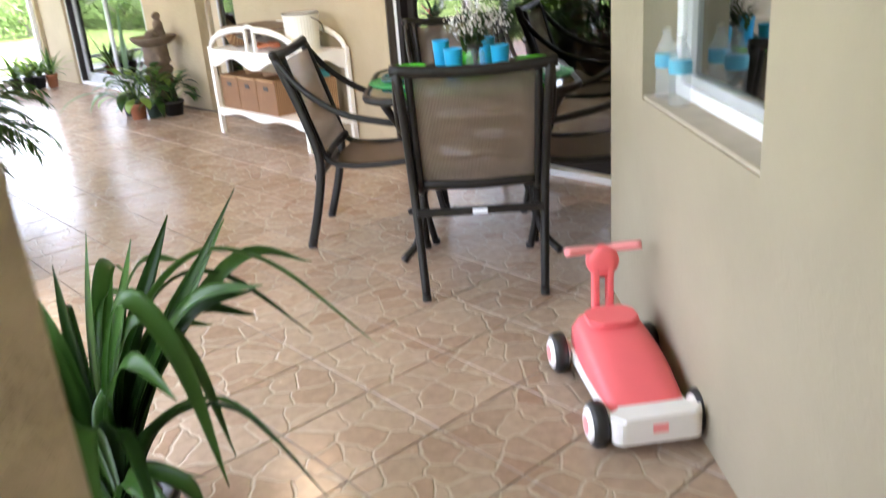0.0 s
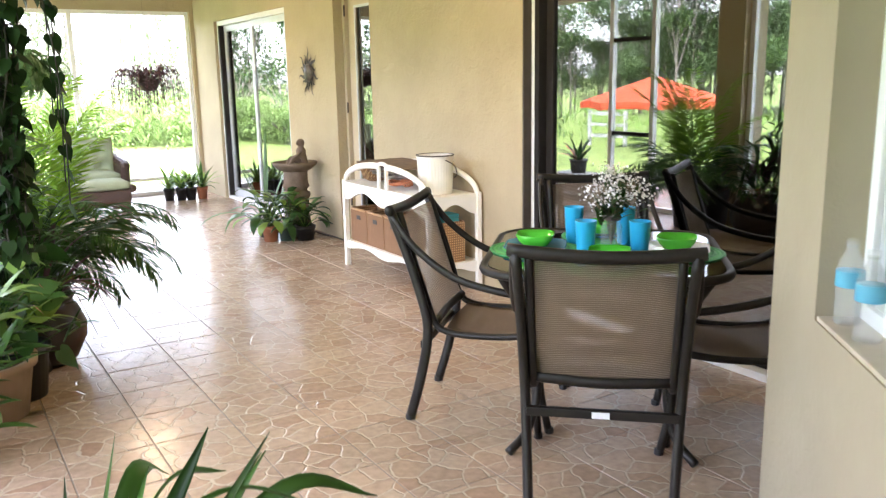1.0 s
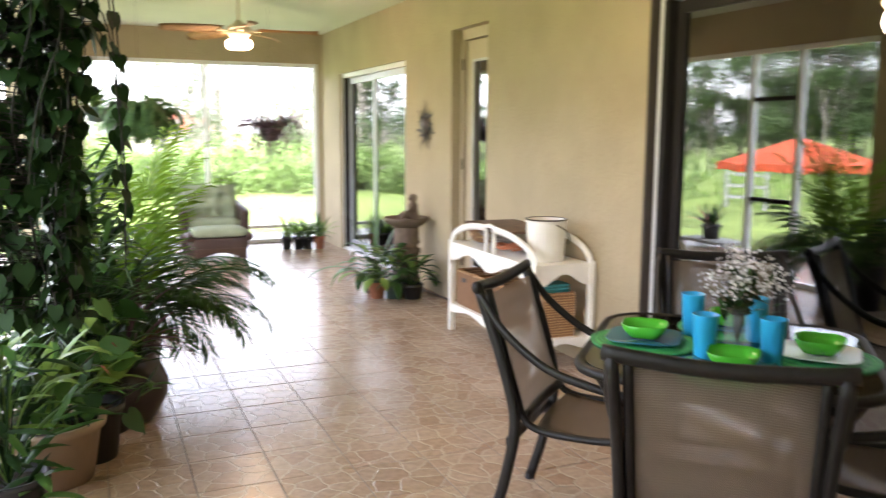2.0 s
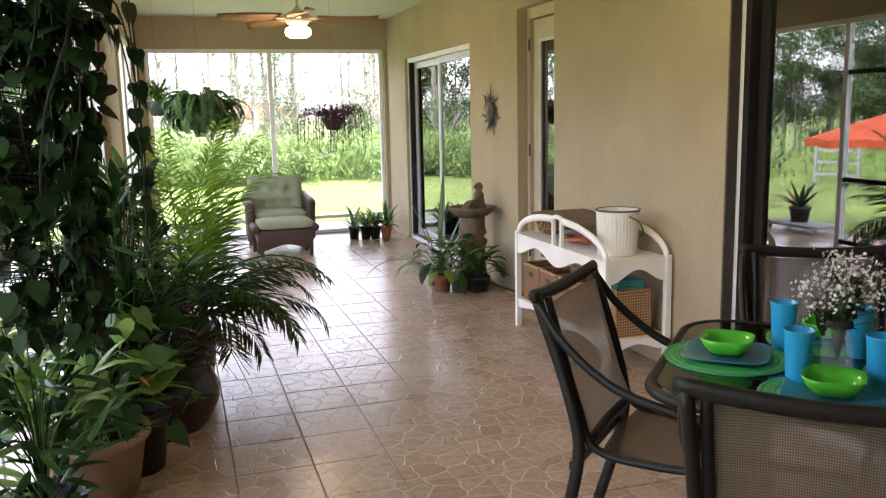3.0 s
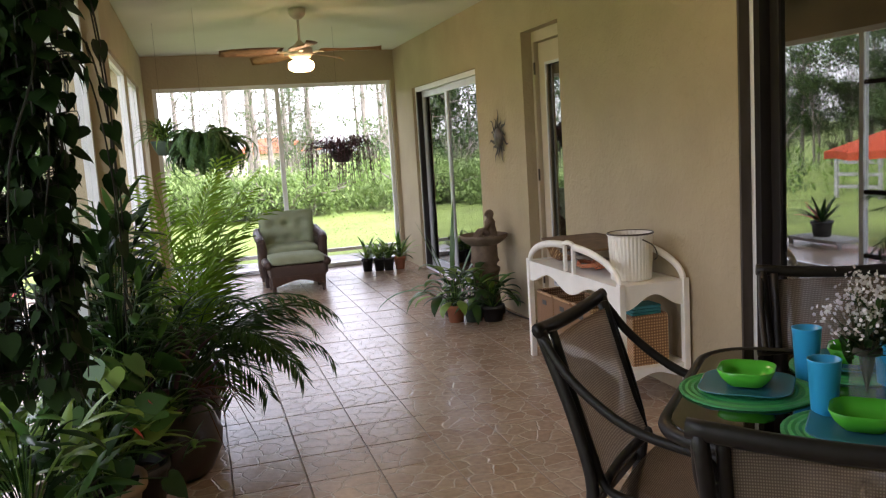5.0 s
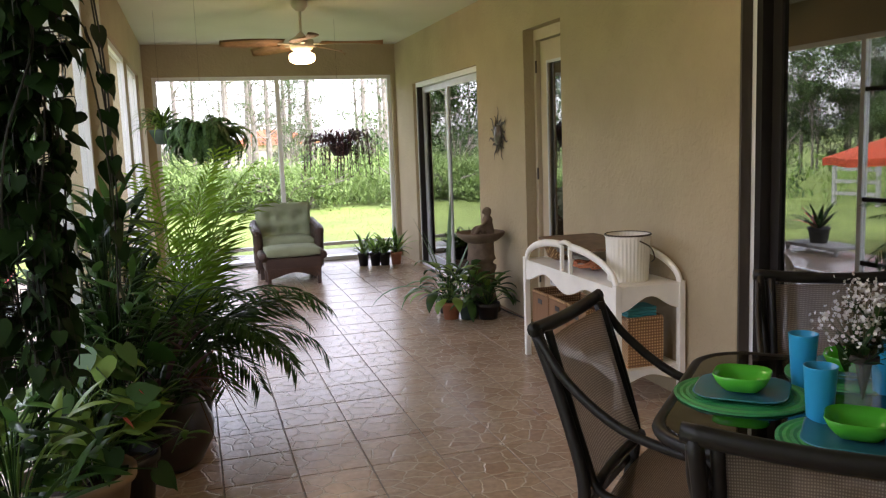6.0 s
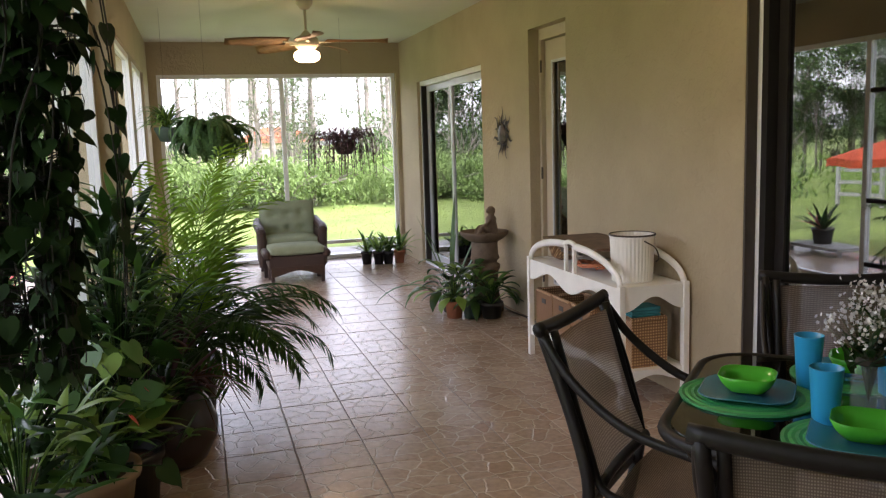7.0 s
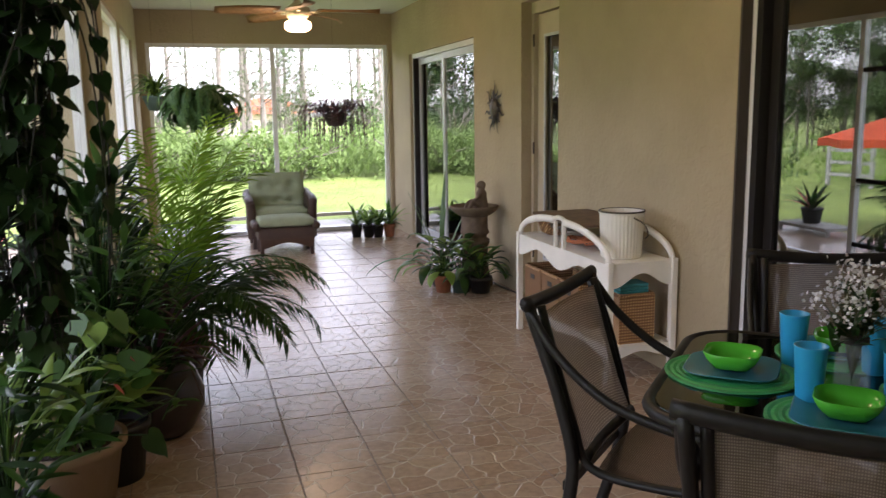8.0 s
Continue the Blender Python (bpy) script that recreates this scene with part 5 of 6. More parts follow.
for i in range(14):
    a = rnd.uniform(-1.2, 0.8)
    bm = tube(bmesh.new(), spline([(0.08, 0, 0.4), (math.cos(a) * 0.22, math.sin(a) * 0.22, 0.42), (math.cos(a) * 0.36, math.sin(a) * 0.36, rnd.uniform(0.1, 0.35))], 4), 0.004, 4, (1, 0.3))
    part("dry_stem", bm, LEAF_BROWN, dk)
br = leafy("bromeliad", -2.72, 4.95, 0.14, 0.4, BLACKPOT, "purple and silver striped bromeliad in a black pot")
rnd = random.Random(25)
for i in range(40):
    bm = bmesh.new()
    blade(bm, (0, 0, 0.38), rnd.uniform(0, 6.28), rnd.uniform(0.1, 1.0), rnd.uniform(0.25, 0.42), 0.035, rnd.uniform(0.6, 1.6), 8, 0.5)
    part("leaf", bm, LEAF_PURPLE if i % 3 else LEAF_LIGHT, br, smooth=True)


def bushy(name, x, y, r, h, potmat, seed, n, label, leaf, zlo, zhi, spread, lw, ll):
    """A dense mixed foliage plant: stems with lance leaves at all heights."""
    p = leafy(name, x, y, r, h, potmat, label)
    rr = random.Random(seed)
    for i in range(n):
        a = rr.uniform(0, 6.28)
        z = rr.uniform(zlo, zhi)
        d = spread * rr.uniform(0.1, 1.0) * (1.1 - 0.5 * (z - zlo) / (zhi - zlo))
        q = Vector((math.cos(a) * d, math.sin(a) * d, z))
        bm = bmesh.new()
        tube(bm, spline([(0, 0, h * 0.8), (q.x * 0.3, q.y * 0.3, z * 0.7), q], 3), 0.003, 3)
        for k in range(4):
            blade(bm, q - Vector((q.x, q.y, 0)) * 0.08 * k - Vector((0, 0, 0.03 * k)), a + rr.gauss(0, 0.9), rr.uniform(0.4, 1.7), ll * rr.uniform(0.6, 1.15), lw * rr.uniform(0.7, 1.2), rr.uniform(0.3, 1.6), 5, 0.3)
        part("spray", bm, leaf[i % len(leaf)], p, smooth=True)
    return p


# the near-black backlit leaf colour is mixed in among the greens
bushy("foliage_plant", -2.80, 4.02, 0.14, 0.24, BLACKPOT, 71, 76, "dense dark green foliage plant in a black pot", (LEAF_BACKLIT, LEAF_DARK, LEAF_MID), 0.3, 1.3, 0.24, 0.04, 0.17)
bushy("variegated_plant", -2.74, 4.35, 0.14, 0.24, BLACKPOT, 72, 44, "mixed green and purple foliage plant in a black pot", (LEAF_DARK, LEAF_PURPLE, LEAF_BACKLIT, LEAF_MID), 0.35, 1.05, 0.26, 0.03, 0.2)

bushy("leafy_plant", -3.06, 3.42, 0.13, 0.2, BLACKPOT, 73, 44, "leafy green plant in a black pot by the screen", (LEAF_MID, LEAF_DARK, LEAF_LIGHT, LEAF_BACKLIT), 0.2, 0.72, 0.3, 0.05, 0.2)
bushy("leafy_plant", -2.98, 4.32, 0.12, 0.2, BLACKPOT, 74, 40, "dark leafy plant in a black pot by the screen", (LEAF_BACKLIT, LEAF_DARK, LEAF_MID), 0.25, 0.95, 0.22, 0.045, 0.2)

# feather palm
pl = leafy("feather_palm", -2.60, 5.1, 0.2, 0.32, DARKPOT, "feather palm with long arching fronds in a dark pot")
rnd = random.Random(26)
specs = [(az, tl, ln, dr) for az, tl, ln, dr in (
    (1.9, 0.10, 1.15, 0.9), (0.6, 0.22, 1.15, 1.0), (-0.5, 0.30, 1.15, 1.2), (2.8, 0.25, 1.0, 1.2), (-1.4, 0.45, 1.05, 1.5), (0.1, 0.6, 1.15, 1.5),
    (-0.9, 0.75, 1.1, 1.5), (-0.3, 0.85, 1.05, 1.5), (-1.9, 0.5, 1.0, 1.4), (1.2, 0.5, 1.05, 1.2), (-2.5, 0.35, 1.0, 1.3), (0.9, 0.85, 0.9, 1.4), (-1.2, 0.9, 0.95, 1.5), (-0.6, 0.5, 1.2, 1.4), (0.3, 0.15, 1.3, 0.8), (-1.6, 0.15, 1.25, 0.9), (-0.2, 0.2, 1.2, 0.75), (0.9, 0.14, 1.25, 0.6), (-0.8, 0.12, 1.25, 0.7))]
specs = [(az, tl * 0.75, ln, dr * 0.8) if tl < 0.42 else (az, tl, ln, dr) for az, tl, ln, dr in specs]
specs += [(az + 0.5, tl + 0.08, ln * 0.9, dr) for az, tl, ln, dr in specs if tl > 0.42]
for az, tl, ln, dr in specs:
    bm = bmesh.new()
    frond(bm, (rnd.gauss(0, 0.04), rnd.gauss(0, 0.04), 0.3), az + rnd.gauss(0, 0.15), tl, ln * (0.82 if abs(az) < 1.1 and tl > 0.33 else 0.93), dr + (0.35 if abs(az) < 1.1 and tl > 0.33 else 0), 0.33, rnd, 40, 0.016, 0.25)
    # upright fronds get the lit green, spreading ones the shaded green
    part("frond", bm, LEAF_PALM_SHADED if tl > 0.42 else LEAF_PALM_LIT, pl)

# plants round the bird bath
def lily(x, y, r, h, potmat, seed, n, top, label, big=0.0):
    p = leafy("peace_lily", x, y, r, h, potmat, label, group="pots by the bird bath")
    rr = random.Random(seed)
    for i in range(n):
        a = rr.uniform(0, 6.28)
        bm = bmesh.new()
        tl = rr.uniform(0.25, 1.25)
        L = top * rr.uniform(0.4, 0.75)
        end = Vector((math.sin(tl) * L * math.cos(a), math.sin(tl) * L * math.sin(a), h * 0.8 + math.cos(tl) * L))
        tube(bm, spline([(0, 0, h * 0.8), end * 0.55 + Vector((0, 0, h * 0.4)), end], 3), 0.003, 4)
        blade(bm, end, a, tl + 0.5, rr.uniform(0.14, 0.25), rr.uniform(0.05, 0.085), rr.uniform(1.3, 2.6), 6, 0.25)
        part("leaf", bm, (LEAF_MID, LEAF_DARK, LEAF_MID, LEAF_DARK, LEAF_LIGHT)[i % 5], p, smooth=True)
    return p


lily(-0.545, 6.84, 0.075, 0.14, TERRACOTTA, 31, 32, 0.48, "leafy lily in a terracotta pot")
lily(-0.415, 6.78, 0.08, 0.13, GREENPOT, 32, 32, 0.46, "leafy lily in a dark green pot")
lily(-0.275, 6.71, 0.09, 0.13, BLACKPOT, 33, 24, 0.27, "leafy lily in a glossy black pot")
sn = leafy("sword_plant", -0.50, 7.08, 0.08, 0.14, BLACKPOT, "plant with long upright sword leaves in a black pot", group="pots by the bird bath")
rnd = random.Random(34)
for az, tl, ln, dr in ((0.9, 0.13, 0.86, 0.15), (3.0, 0.3, 0.75, 0.2), (-0.1, 0.5, 0.72, 0.35), (0.0, 0.36, 0.7, 0.3), (2.7, 0.2, 0.6, 0.35), (3.2, 0.95, 0.75, 1.9), (-1.6, 0.6, 0.6, 1.6), (0.5, 0.05, 0.55, 0.3), (3.6, 0.8, 0.62, 2.4)):
    bm = bmesh.new()
    blade(bm, (0, 0, 0.12), az, tl, ln, 0.042, dr, 10, 0.35, 0, 0.02, 0.4)
    part("leaf", bm, LEAF_MID, sn, smooth=True)
for x, y in ((-0.42, 7.02), (-0.56, 6.9)):
    fl = thing("orchid_flower", pose(x, y, 0.33), "small pale flower above the leaves", "flower")
    bm = bmesh.new()
    for k in range(6):
        blade(bm, (0, 0, 0), k * 1.05, 1.1, 0.035, 0.02, 0.3, 3)
    part("petals", bm, FLOWER, fl)
    part("stalk", tube(bmesh.new(), [(0, 0, -0.22), (0.01, 0, -0.1), (0, 0, 0)], 0.003, 4), STEM, fl)

# small pots by the end screen
for i, (x, y, m2) in enumerate(((-0.62, 10.02, BLACKPOT), (-0.49, 9.96, BLACKPOT), (-0.385, 9.93, BLACKPOT), (-0.25, 9.93, TERRACOTTA))):
    p = leafy("small_potted_plant", x, y, 0.065, 0.15, m2, "small leafy plant in a %s pot" % ("terracotta" if m2 is TERRACOTTA else "black plastic"), group="pots by the end screen")
    rr = random.Random(40 + i)
    for k in range(26):
        bm = bmesh.new()
        blade(bm, (0, 0, 0.13), rr.uniform(0, 6.28), rr.uniform(0.1, 1.0), rr.uniform(0.18, 0.4), rr.uniform(0.022, 0.048), rr.uniform(0.8, 2.6), 6, 0.3)
        part("leaf", bm, (LEAF_MID, LEAF_LIGHT, LEAF_LIGHT)[k % 3], p, smooth=True)


def hanging(name, x, y, z, r, label, potmat):
    p = thing(name, pose(x, y, z), label, "hanging plant", "hanging baskets")
    part("basket", lathe(bmesh.new(), [(0.0001, -0.13), (r * 0.55, -0.12), (r * 0.95, -0.02), (r, 0), (r * 0.92, 0), (r * 0.5, -0.1)], 20), potmat, p, smooth=True)
    for k in range(3):
        a = 2.09 * k
        part("hanger", tube(bmesh.new(), [(r * 0.95 * math.cos(a), r * 0.95 * math.sin(a), 0), (0, 0, 0.4)], 0.0022, 4), CORD, p)
    part("hook_line", tube(bmesh.new(), [(0, 0, 0.4), (0, 0, H - z)], 0.0009, 4), CORD, p)
    return p


fe = hanging("hanging_fern", -2.35, 7.5, 1.50, 0.12, "full green fern in a hanging basket", GREENPOT)
rnd = random.Random(51)
for i in range(150):
    bm = bmesh.new()
    frond(bm, (rnd.gauss(0, 0.04), rnd.gauss(0, 0.04), -0.02), rnd.uniform(0, 6.28), rnd.uniform(0.1, 1.2), rnd.uniform(0.3, 0.54), rnd.uniform(3.2, 4.8), 0.06, rnd, 24, 0.02, 0.3)
    part("frond", bm, LEAF_FERN, fe)
sd = hanging("hanging_spider_plant", -2.68, 8.2, 1.60, 0.11, "spider plant in a hanging basket", GREENPOT)
for i in range(110):
    bm = bmesh.new()
    blade(bm, (0, 0, -0.01), rnd.uniform(0, 6.28), rnd.uniform(0.2, 1.2), rnd.uniform(0.22, 0.4), 0.018, rnd.uniform(1.5, 2.8), 6, 0.3)
    part("leaf", bm, LEAF_LIGHT if i % 3 == 0 else LEAF_MID, sd)
pb = hanging("hanging_trailing_plant", -1.07, 8.6, 1.43, 0.13, "trailing purple-leaved plant in a dark hanging basket", DARKPOT)
for i in range(68):
    a = rnd.uniform(0, 6.28)
    L = rnd.uniform(0.12, 0.38)
    bm = bmesh.new()
    rr = rnd.uniform(0.12, 0.34)
    pts = spline([(0.05 * math.cos(a), 0.05 * math.sin(a), 0), (rr * math.cos(a), rr * math.sin(a), rnd.uniform(0.02, 0.12)), ((rr + 0.04) * math.cos(a), (rr + 0.04) * math.sin(a), 0.02 - L)], 5)
    tube(bm, pts, 0.0028, 4)
    for q in pts[2:]:
        for k in range(2):
            blade(bm, q, rnd.uniform(0, 6.28), rnd.uniform(0.5, 2.2), rnd.uniform(0.03, 0.06), 0.016, 0.6, 2, 0.3)
    part("trailer", bm, LEAF_PURPLE, pb)

# cable along the foot of the wall
cb = thing("power_cable", Matrix(), "dark power cable along the foot of the wall", "cable")
part("cable", tube(bmesh.new(), spline([(-0.03, 7.3, 0.008), (-0.06, 6.9, 0.008), (-0.03, 6.5, 0.008), (-0.05, 6.1, 0.008), (-0.03, 5.6, 0.008)], 8), 0.006, 6), CORD, cb)

# bromeliad on the outer ledge
lg = thing("garden_bench", pose(-4.1, 8.3, -0.14), "low white garden bench outside the screen", "bench")
part("top", boxes(((-0.2, -0.4, 0.2), (0.2, 0.4, 0.24)), bevel=0.008), FENCEWOOD, lg)
for x in (-0.15, 0.15):
    for y in (-0.38, 0.38):
        part("leg", boxes(((x - 0.018, y - 0.018, 0), (x + 0.018, y + 0.018, 0.2))), FENCEWOOD, lg)
b2 = leafy("outdoor_bromeliad", -4.1, 8.35, 0.12, 0.18, BLACKPOT, "red-centred bromeliad in a black pot on a bench", z=0.101)
rnd = random.Random(60)
for i in range(26):
    bm = bmesh.new()
    blade(bm, (0, 0, 0.15), rnd.uniform(0, 6.28), rnd.uniform(0.15, 1.0), rnd.uniform(0.25, 0.42), 0.05, rnd.uniform(0.5, 1.3), 7, 0.4)
    part("leaf", bm, REDSPATHE if i % 6 == 0 else LEAF_DARK, b2, smooth=True)

# ---------------- outdoors ----------------
bm = bmesh.new()
N = 60
xs = [-3.2 + (i / N) ** 2.2 * -900 for i in range(N, -1, -1)] + [0.5 + (i / N) ** 2.2 * 900 for i in range(N + 1)]
ys = [-4.0 - (i / N) ** 2.2 * 900 for i in range(N, -1, -1)] + [-4 + 15 * i / 20 for i in range(1, 21)] + [11 + (i / N) ** 2.2 * 900 for i in range(1, N + 1)]


def ground_z(x, y):
    dip = min(1, max(0, (-x - 4) / 5)) * 0.75 + min(1, max(0, (y - 35) / 30)) * 2.2
    return -0.13 - dip + 0.05 * noise.noise((x * 0.15, y * 0.15, 0))


grid = [[bm.verts.new((x, y, ground_z(x, y))) for x in xs] for y in ys]
for a, b in zip(grid, grid[1:]):
    for i in range(len(xs) - 1):
        bm.faces.new((a[i], a[i + 1], b[i + 1], b[i]))
tagged(part("ground", bm, GRASS, smooth=True), "mown green lawn", kind="structure")

tagged(part("pavement", boxes(((-3.6, FAR + 0.2, -0.2), (1.5, FAR + 1.6, -0.06)), bevel=0.01), mat("concrete", (0.42, 0.41, 0.38), 0.9, spread=0.12, bump=0.4)), "pale concrete path outside the end screen", kind="structure")
rnd = random.Random(11)
# rough grass blades on the near lawn
bm = bmesh.new()
for i in range(26000):
    x, y = (rnd.uniform(-7, 5), rnd.uniform(11, 20)) if i % 2 else (rnd.uniform(-12, -3.5), rnd.uniform(2, 14))
    z = ground_z(x, y)
    a = rnd.uniform(0, 6.28)
    d = Vector((math.cos(a), math.sin(a), 0)) * 0.006
    q = Vector((x, y, z))
    bm.faces.new([bm.verts.new(v) for v in (q - d, q + d, q + Vector((rnd.gauss(0, 0.04), rnd.gauss(0, 0.04), rnd.uniform(0.012, 0.035))))])
tagged(part("grass", bm, leaf_mat("grass_blade", (0.17, 0.24, 0.045), (0.27, 0.34, 0.085), 0.6, 0.2, 0.45)), "short uneven lawn grass", "grass", kind="stuff")


def thicket(name, spots, size, label, seed, leaf=BUSH, count=84):
    """Many arching fan leaves and sprays over a band of ground."""
    r = random.Random(seed)
    bm = bmesh.new()
    for x, y, s in spots:
        z = ground_z(x, y)
        for k in range(count):
            a = r.uniform(0, 6.28)
            b = Vector((x + r.gauss(0, 0.3) * s, y + r.gauss(0, 0.3) * s, z + r.uniform(0, 0.75) * s * size))
            if k % 3:
                blade(bm, b, a, r.uniform(0.1, 1.1), r.uniform(0.14, 0.32) * s, r.uniform(0.018, 0.045) * s, r.uniform(0.3, 1.3), 2, 0.3)
            else:
                for f in range(7):
                    blade(bm, b, a + (f - 3) * 0.33, 0.5 + abs(f - 3) * 0.16, 0.25 * s, 0.02 * s, 0.5, 2, 0.3)
    return tagged(part(name, bm, leaf), label, "shrubs", kind="stuff")


thicket("palmetto_thicket", [(rnd.uniform(-9, 12), rnd.uniform(20.5, 25), rnd.uniform(0.55, 1.2)) for i in range(380)], 1.0, "bright green palmetto thicket beyond the lawn", 3)
thicket("side_shrubs", [(rnd.uniform(-19, -15), rnd.uniform(10, 30), rnd.uniform(0.8, 1.5)) for i in range(90)], 1.3, "green shrubs along the lawn edge", 4, LEAF_LIGHT, 20)


def pine(x, y, h, seed, spread=1.0, low=0.4):
    """Slash pine: bare tapered trunk, few limbs, tufted crown."""
    r = random.Random(seed)
    z = ground_z(x, y)
    t = thing("pine_tree", pose(x, y, z), "tall thin pine with a bare trunk and open tufted crown", "tree", "pines")
    lean = (r.uniform(-0.03, 0.03), r.uniform(-0.03, 0.03))
    tr = bmesh.new()
    tube(tr, [(lean[0] * k * h / 6, lean[1] * k * h / 6, k * h / 6) for k in range(7)], 0.15, 8, (1, 0.25))
    cr = bmesh.new()
    for i in range(int(27 * spread)):
        zz = h * r.uniform(low, 1.0)
        a = r.uniform(0, 6.28)
        L = r.uniform(0.7, 2.0) * spread * (1.25 - zz / h * 0.7)
        base = Vector((lean[0] * zz, lean[1] * zz, zz))
        tip = base + Vector((math.cos(a) * L, math.sin(a) * L, r.uniform(-0.1, 0.6) * L))
        tube(tr, [base, (base + tip) / 2 + Vector((0, 0, 0.08)), tip], 0.03, 4, (1, 0.3))
        for k in range(9):
            q = base.lerp(tip, r.uniform(0.35, 1.05)) + Vector((r.gauss(0, 0.2), r.gauss(0, 0.2), r.gauss(0, 0.16)))
            for n in range(8):
                blade(cr, q, r.uniform(0, 6.28), r.uniform(0.1, 2.2), r.uniform(0.16, 0.34), 0.05, 0.3, 1, 0.1)
    part("trunk", tr, BARK, t)
    part("crown", cr, TREELEAF, t)
    return t


protos = [pine(-6 + 3 * i, 36 + 2 * i, (11, 7, 12, 6)[i], 20 + i, 1.0 + 0.25 * (i % 2), (0.3, 0.22, 0.2, 0.28)[i]) for i in range(4)]
for i in range(26):
    x, y = rnd.uniform(-16, 22), rnd.uniform(30, 52)
    o = copy_thing(protos[i % 4], pose(x, y, ground_z(x, y), 0, 0, rnd.uniform(0, 360)))
for i in range(10):
    x, y = rnd.uniform(-4, 14), rnd.uniform(36, 60)
    copy_thing(protos[1 + 2 * (i % 2)], pose(x, y, ground_z(x, y), 0, 0, rnd.uniform(0, 360)))
# dense wood on the garden side
for i in range(46):
    x, y = rnd.uniform(-52, -33), rnd.uniform(-6, 62)
    copy_thing(protos[i % 4], pose(x, y, ground_z(x, y), 0, 0, rnd.uniform(0, 360)))


def bushy_tree(x, y, h, w, seed, n=1900, leaf=TREELEAF, label="rounded leafy broadleaf tree with gaps", category="tree", low=0.3):
    r = random.Random(seed)
    t = thing("shrub_tree" if category == "tree" else category, pose(x, y, ground_z(x, y)), label, category, "broadleaf trees" if category == "tree" else "shrubs beyond the lawn")
    tr, cr = bmesh.new(), bmesh.new()
    tube(tr, spline([(0, 0, 0), (0.05, 0.03, h * 0.3), (0, 0, h * 0.75)], 4), 0.09, 7, (1, 0.3))
    for i in range(9):
        a = r.uniform(0, 6.28)
        tube(tr, spline([(0, 0, h * r.uniform(0.2, 0.5)), (math.cos(a) * w * 0.3, math.sin(a) * w * 0.3, h * 0.6), (math.cos(a) * w * 0.7, math.sin(a) * w * 0.7, h * r.uniform(0.6, 0.95))], 3), 0.035, 5, (1, 0.3))
    clumps = [(Vector((r.gauss(0, 0.42) * w, r.gauss(0, 0.42) * w, h * r.uniform(low, 1.0))), r.uniform(0.2, 0.42) * w) for i in range(16)]
    for i in range(n):
        c, s = r.choice(clumps)
        q = c + Vector((r.gauss(0, 1), r.gauss(0, 1), r.gauss(0, 0.8))) * s * 0.5
        blade(cr, q, r.uniform(0, 6.28), r.uniform(0.3, 2.2), r.uniform(0.1, 0.17) * (0.7 + 0.1 * h), 0.035 + 0.012 * h, 0.5, 2, 0.2)
    part("trunk", tr, BARK, t)
    part("crown", cr, leaf, t)
    return t


bt = bushy_tree(-9.5, 16.5, 2.7, 1.3, 61, 900)
bt2 = bushy_tree(-36, 20, 8.5, 2.8, 63, 3200)
for i in range(16):
    x, y = rnd.uniform(-22, -6.5), rnd.uniform(30, 50)
    copy_thing(bt2 if i % 3 else bt, pose(x, y, ground_z(x, y), 0, 0, rnd.uniform(0, 360)))
for i in range(90):
    x, y = rnd.uniform(-44, -31), rnd.uniform(-4, 58)
    copy_thing(bt2 if i % 4 else bt, pose(x, y, ground_z(x, y), 0, 0, rnd.uniform(0, 360)))
for i in range(12):
    x, y = rnd.uniform(-14, 18), rnd.uniform(27, 40)
    copy_thing(bt, pose(x, y, ground_z(x, y), 0, 0, rnd.uniform(0, 360)))

bt3 = bushy_tree(-4, 22.5, 0.95, 1.25, 64, 2200, BUSH, "rounded bright green shrub beyond the lawn", "shrub", 0.05)
for i in range(34):
    x, y = -8.5 + i * 0.55 + rnd.gauss(0, 0.4), rnd.uniform(20.3, 23.5)
    k = rnd.uniform(0.75, 1.15)
    copy_thing(bt3, pose(x, y, ground_z(x, y) - 0.1, 0, 0, rnd.uniform(0, 360)) @ Matrix.Diagonal((k, k, k * rnd.uniform(0.8, 1.15), 1)))

# neighbour's house
nh = thing("neighbour_house", pose(6.4, 92, -1.55), "far pale house with an orange tiled hip roof", "house")
part("wall", boxes(((-4.2, 0, 0), (4.2, 8, 3.0))), HOUSEWALL, nh)
bm = bmesh.new()
v = [bm.verts.new(p) for p in ((-5, -1, 3), (5, -1, 3), (5, 9, 3), (-5, 9, 3), (-1.5, 4, 4.7), (1.5, 4, 4.7))]
for f in ((0, 1, 5, 4), (1, 2, 5), (2, 3, 4, 5), (3, 0, 4), (3, 2, 1, 0)):
    bm.faces.new([v[i] for i in f])
part("roof", bm, ROOFTILE, nh)
for x in (-2.8, 0, 2.8):
    wdw = part("window", boxes(((x - 0.7, -0.06, 1), (x + 0.7, -0.002, 2.2))), WHITE_ALU, nh)
    # panes carry the same dark interior colour
    part("pane", boxes(((x - 0.6, -0.075, 1.1), (x + 0.6, -0.061, 2.1))), DARKROOM, wdw)

# umbrella and fence on the garden side
um = thing("garden_umbrella", pose(-8.8, 11.5, ground_z(-8.8, 11.5)), "open orange canvas garden umbrella", "umbrella")
part("pole", tube(bmesh.new(), [(0, 0, 0), (0, 0, 2.2)], 0.025, 10), WHITE_ALU, um)
bm = bmesh.new()
top = bm.verts.new((0, 0, 2.2))
rg = []
for k in range(16):
    a = 2 * math.pi * k / 16
    rr = 1.42 if k % 2 == 0 else 1.33
    rg.append(bm.verts.new((math.cos(a) * rr, math.sin(a) * rr, 1.72 if k % 2 == 0 else 1.75)))
low = [bm.verts.new(v.co - Vector((0, 0, 0.13))) for v in rg]
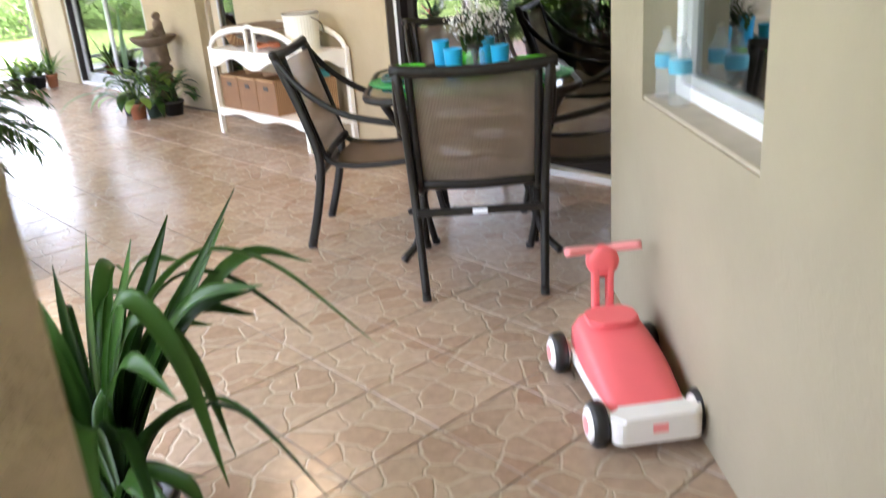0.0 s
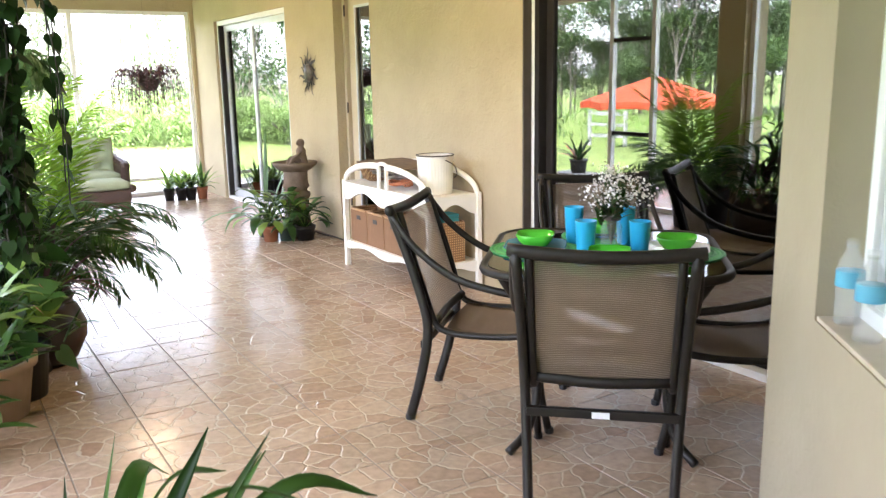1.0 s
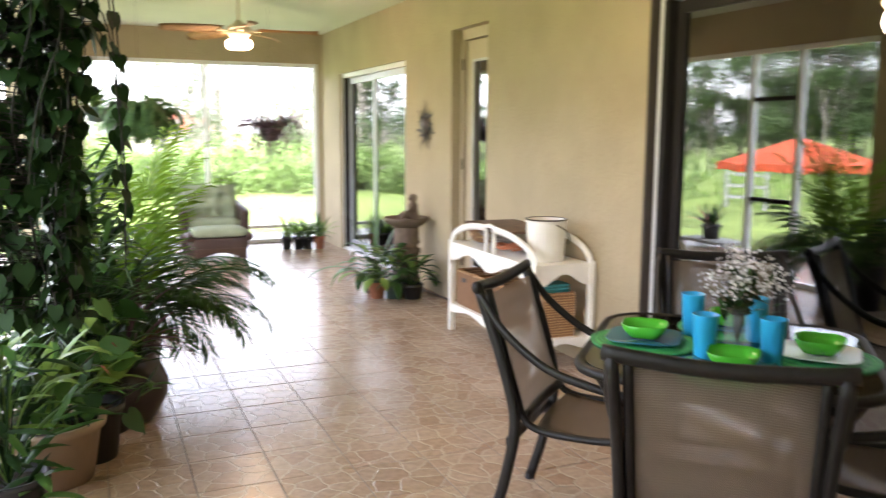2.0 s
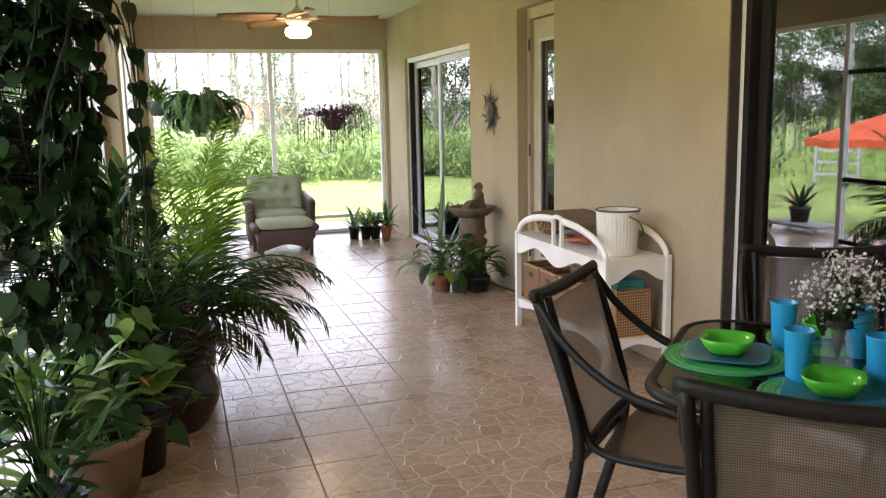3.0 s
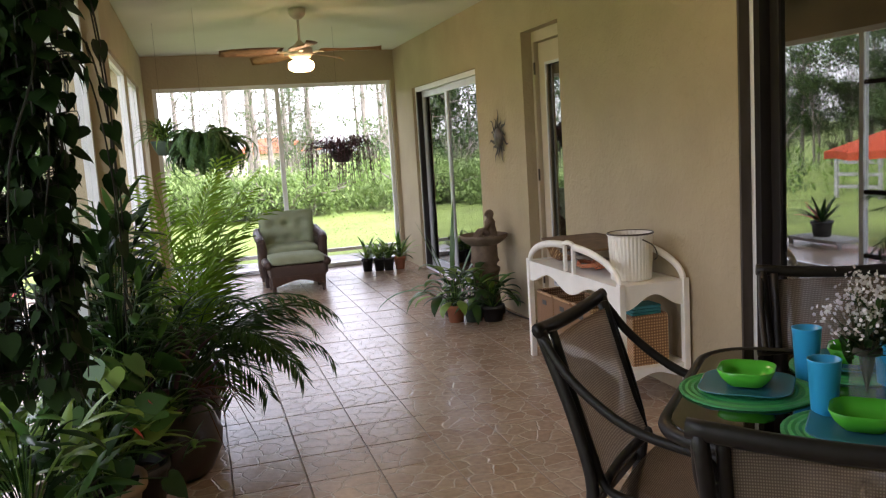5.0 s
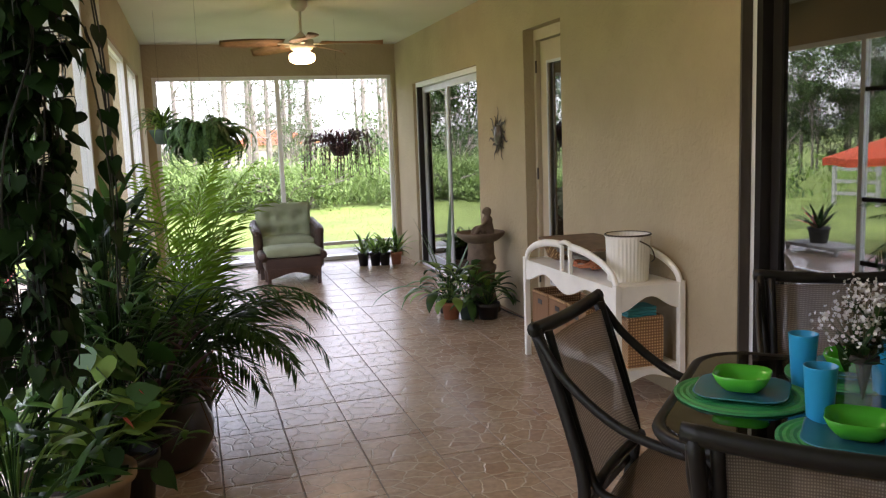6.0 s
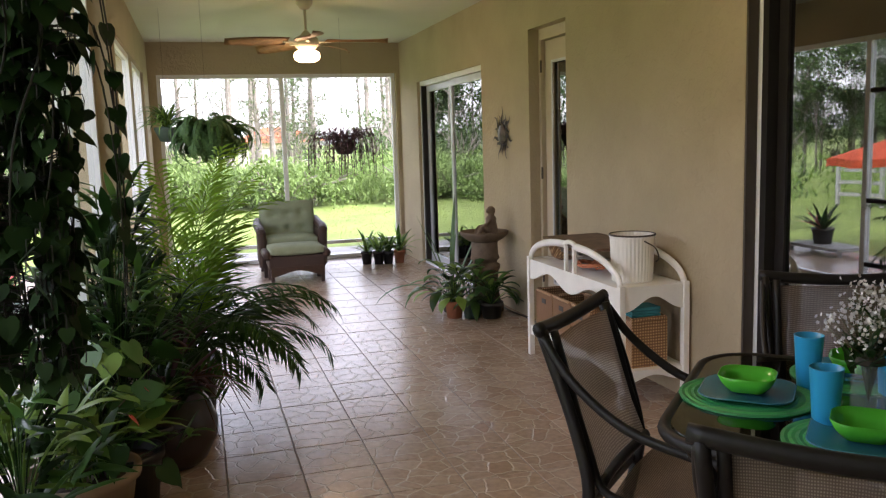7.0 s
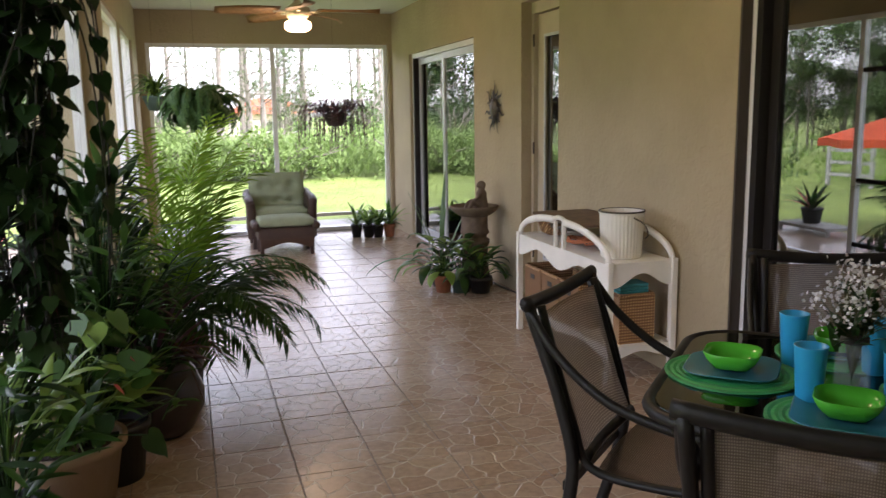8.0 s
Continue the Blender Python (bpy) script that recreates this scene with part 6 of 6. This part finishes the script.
for k in range(16):
    j = (k + 1) % 16
    bm.faces.new((top, rg[k], rg[j]))
    bm.faces.new((rg[k], low[k], low[j], rg[j]))
bmesh.ops.solidify(bm, geom=bm.faces[:], thickness=0.006)
part("canopy", bm, UMBRELLA, um)
for k in range(8):
    a = 2 * math.pi * k / 8
    part("rib", tube(bmesh.new(), [(0, 0, 2.17), (math.cos(a) * 1.38, math.sin(a) * 1.38, 1.7)], 0.008, 5), GREY_ALU, um)
part("base", lathe(bmesh.new(), [(0.28, 0), (0.28, 0.05), (0.06, 0.1), (0.05, 0.3), (0.0001, 0.3)], 20), DARKPOT, um)
fn = thing("fence", pose(-15.5, 19, ground_z(-15.5, 19), 0, 0, 80), "low white rail fence beyond the lawn", "fence")
for i in range(2):
    part("post", boxes(((i * 1.4, -0.05, 0), (i * 1.4 + 0.09, 0.05, 1.15))), FENCEWOOD, fn)
for z in (0.35, 0.7, 1.05):
    part("rail", boxes(((0, -0.02, z - 0.05), (1.49, 0.02, z + 0.05))), FENCEWOOD, fn)

# ---------------- floor ----------------
TS = 0.3193
X0, Y0 = -2.099 - 7 * TS, 4.427 - 28 * TS
slab = tagged(part("floor", boxes(((-4.4, -4.2, -0.14), (WT - 0.001, FAR + 0.19, -0.004))), GROUT), "tiled porch floor with brown flagstone-pattern tiles", kind="structure")
me = bpy.data.meshes.new("tile")
bm = bmesh.new()
g = 0.0025
a = [bm.verts.new((x, y, -0.002)) for x, y in ((g, g), (TS - g, g), (TS - g, TS - g), (g, TS - g))]
q = g + 0.0015
b = [bm.verts.new((x, y, 0.0)) for x, y in ((q, q), (TS - q, q), (TS - q, TS - q), (q, TS - q))]
for v in a:
    v.co.z = -0.0025
bm.faces.new(b)
for i in range(4):
    j = (i + 1) % 4
    bm.faces.new((a[i], a[j], b[j], b[i]))
bm.to_mesh(me)
bm.free()
me.materials.append(TILE)
rest = bmesh.new()
rnd = random.Random(8)
for i in range(15):
    for j in range(48):
        x, y = X0 + i * TS, Y0 + j * TS
        if y > FAR - 0.15 or y < -3.9 or x + TS > 0.25 or x < -4.4:
            continue
        lift = rnd.uniform(-0.0006, 0.0006)
        if -3.0 < x < 0.05 and 1.0 < y < 10.3 and rnd.random() < 1 and i >= 4 and j < 46:
            if y < 9.5:
                t = new("tile", me)
                t.parent = slab
                t.matrix_basis = pose(x, y, lift, rnd.uniform(-0.06, 0.06), rnd.uniform(-0.06, 0.06))
                continue
        f = [rest.verts.new((x + q + dx * (TS - 2 * q), y + q + dy * (TS - 2 * q), lift)) for dx, dy in ((0, 0), (1, 0), (1, 1), (0, 1))]
        e = [rest.verts.new((x + g + dx * (TS - 2 * g), y + g + dy * (TS - 2 * g), -0.0025)) for dx, dy in ((0, 0), (1, 0), (1, 1), (0, 1))]
        rest.faces.new(f)
        for k in range(4):
            n = (k + 1) % 4
            rest.faces.new((e[k], e[n], f[n], f[k]))
tagged(part("tiles", rest, TILE, slab), kind="stuff")
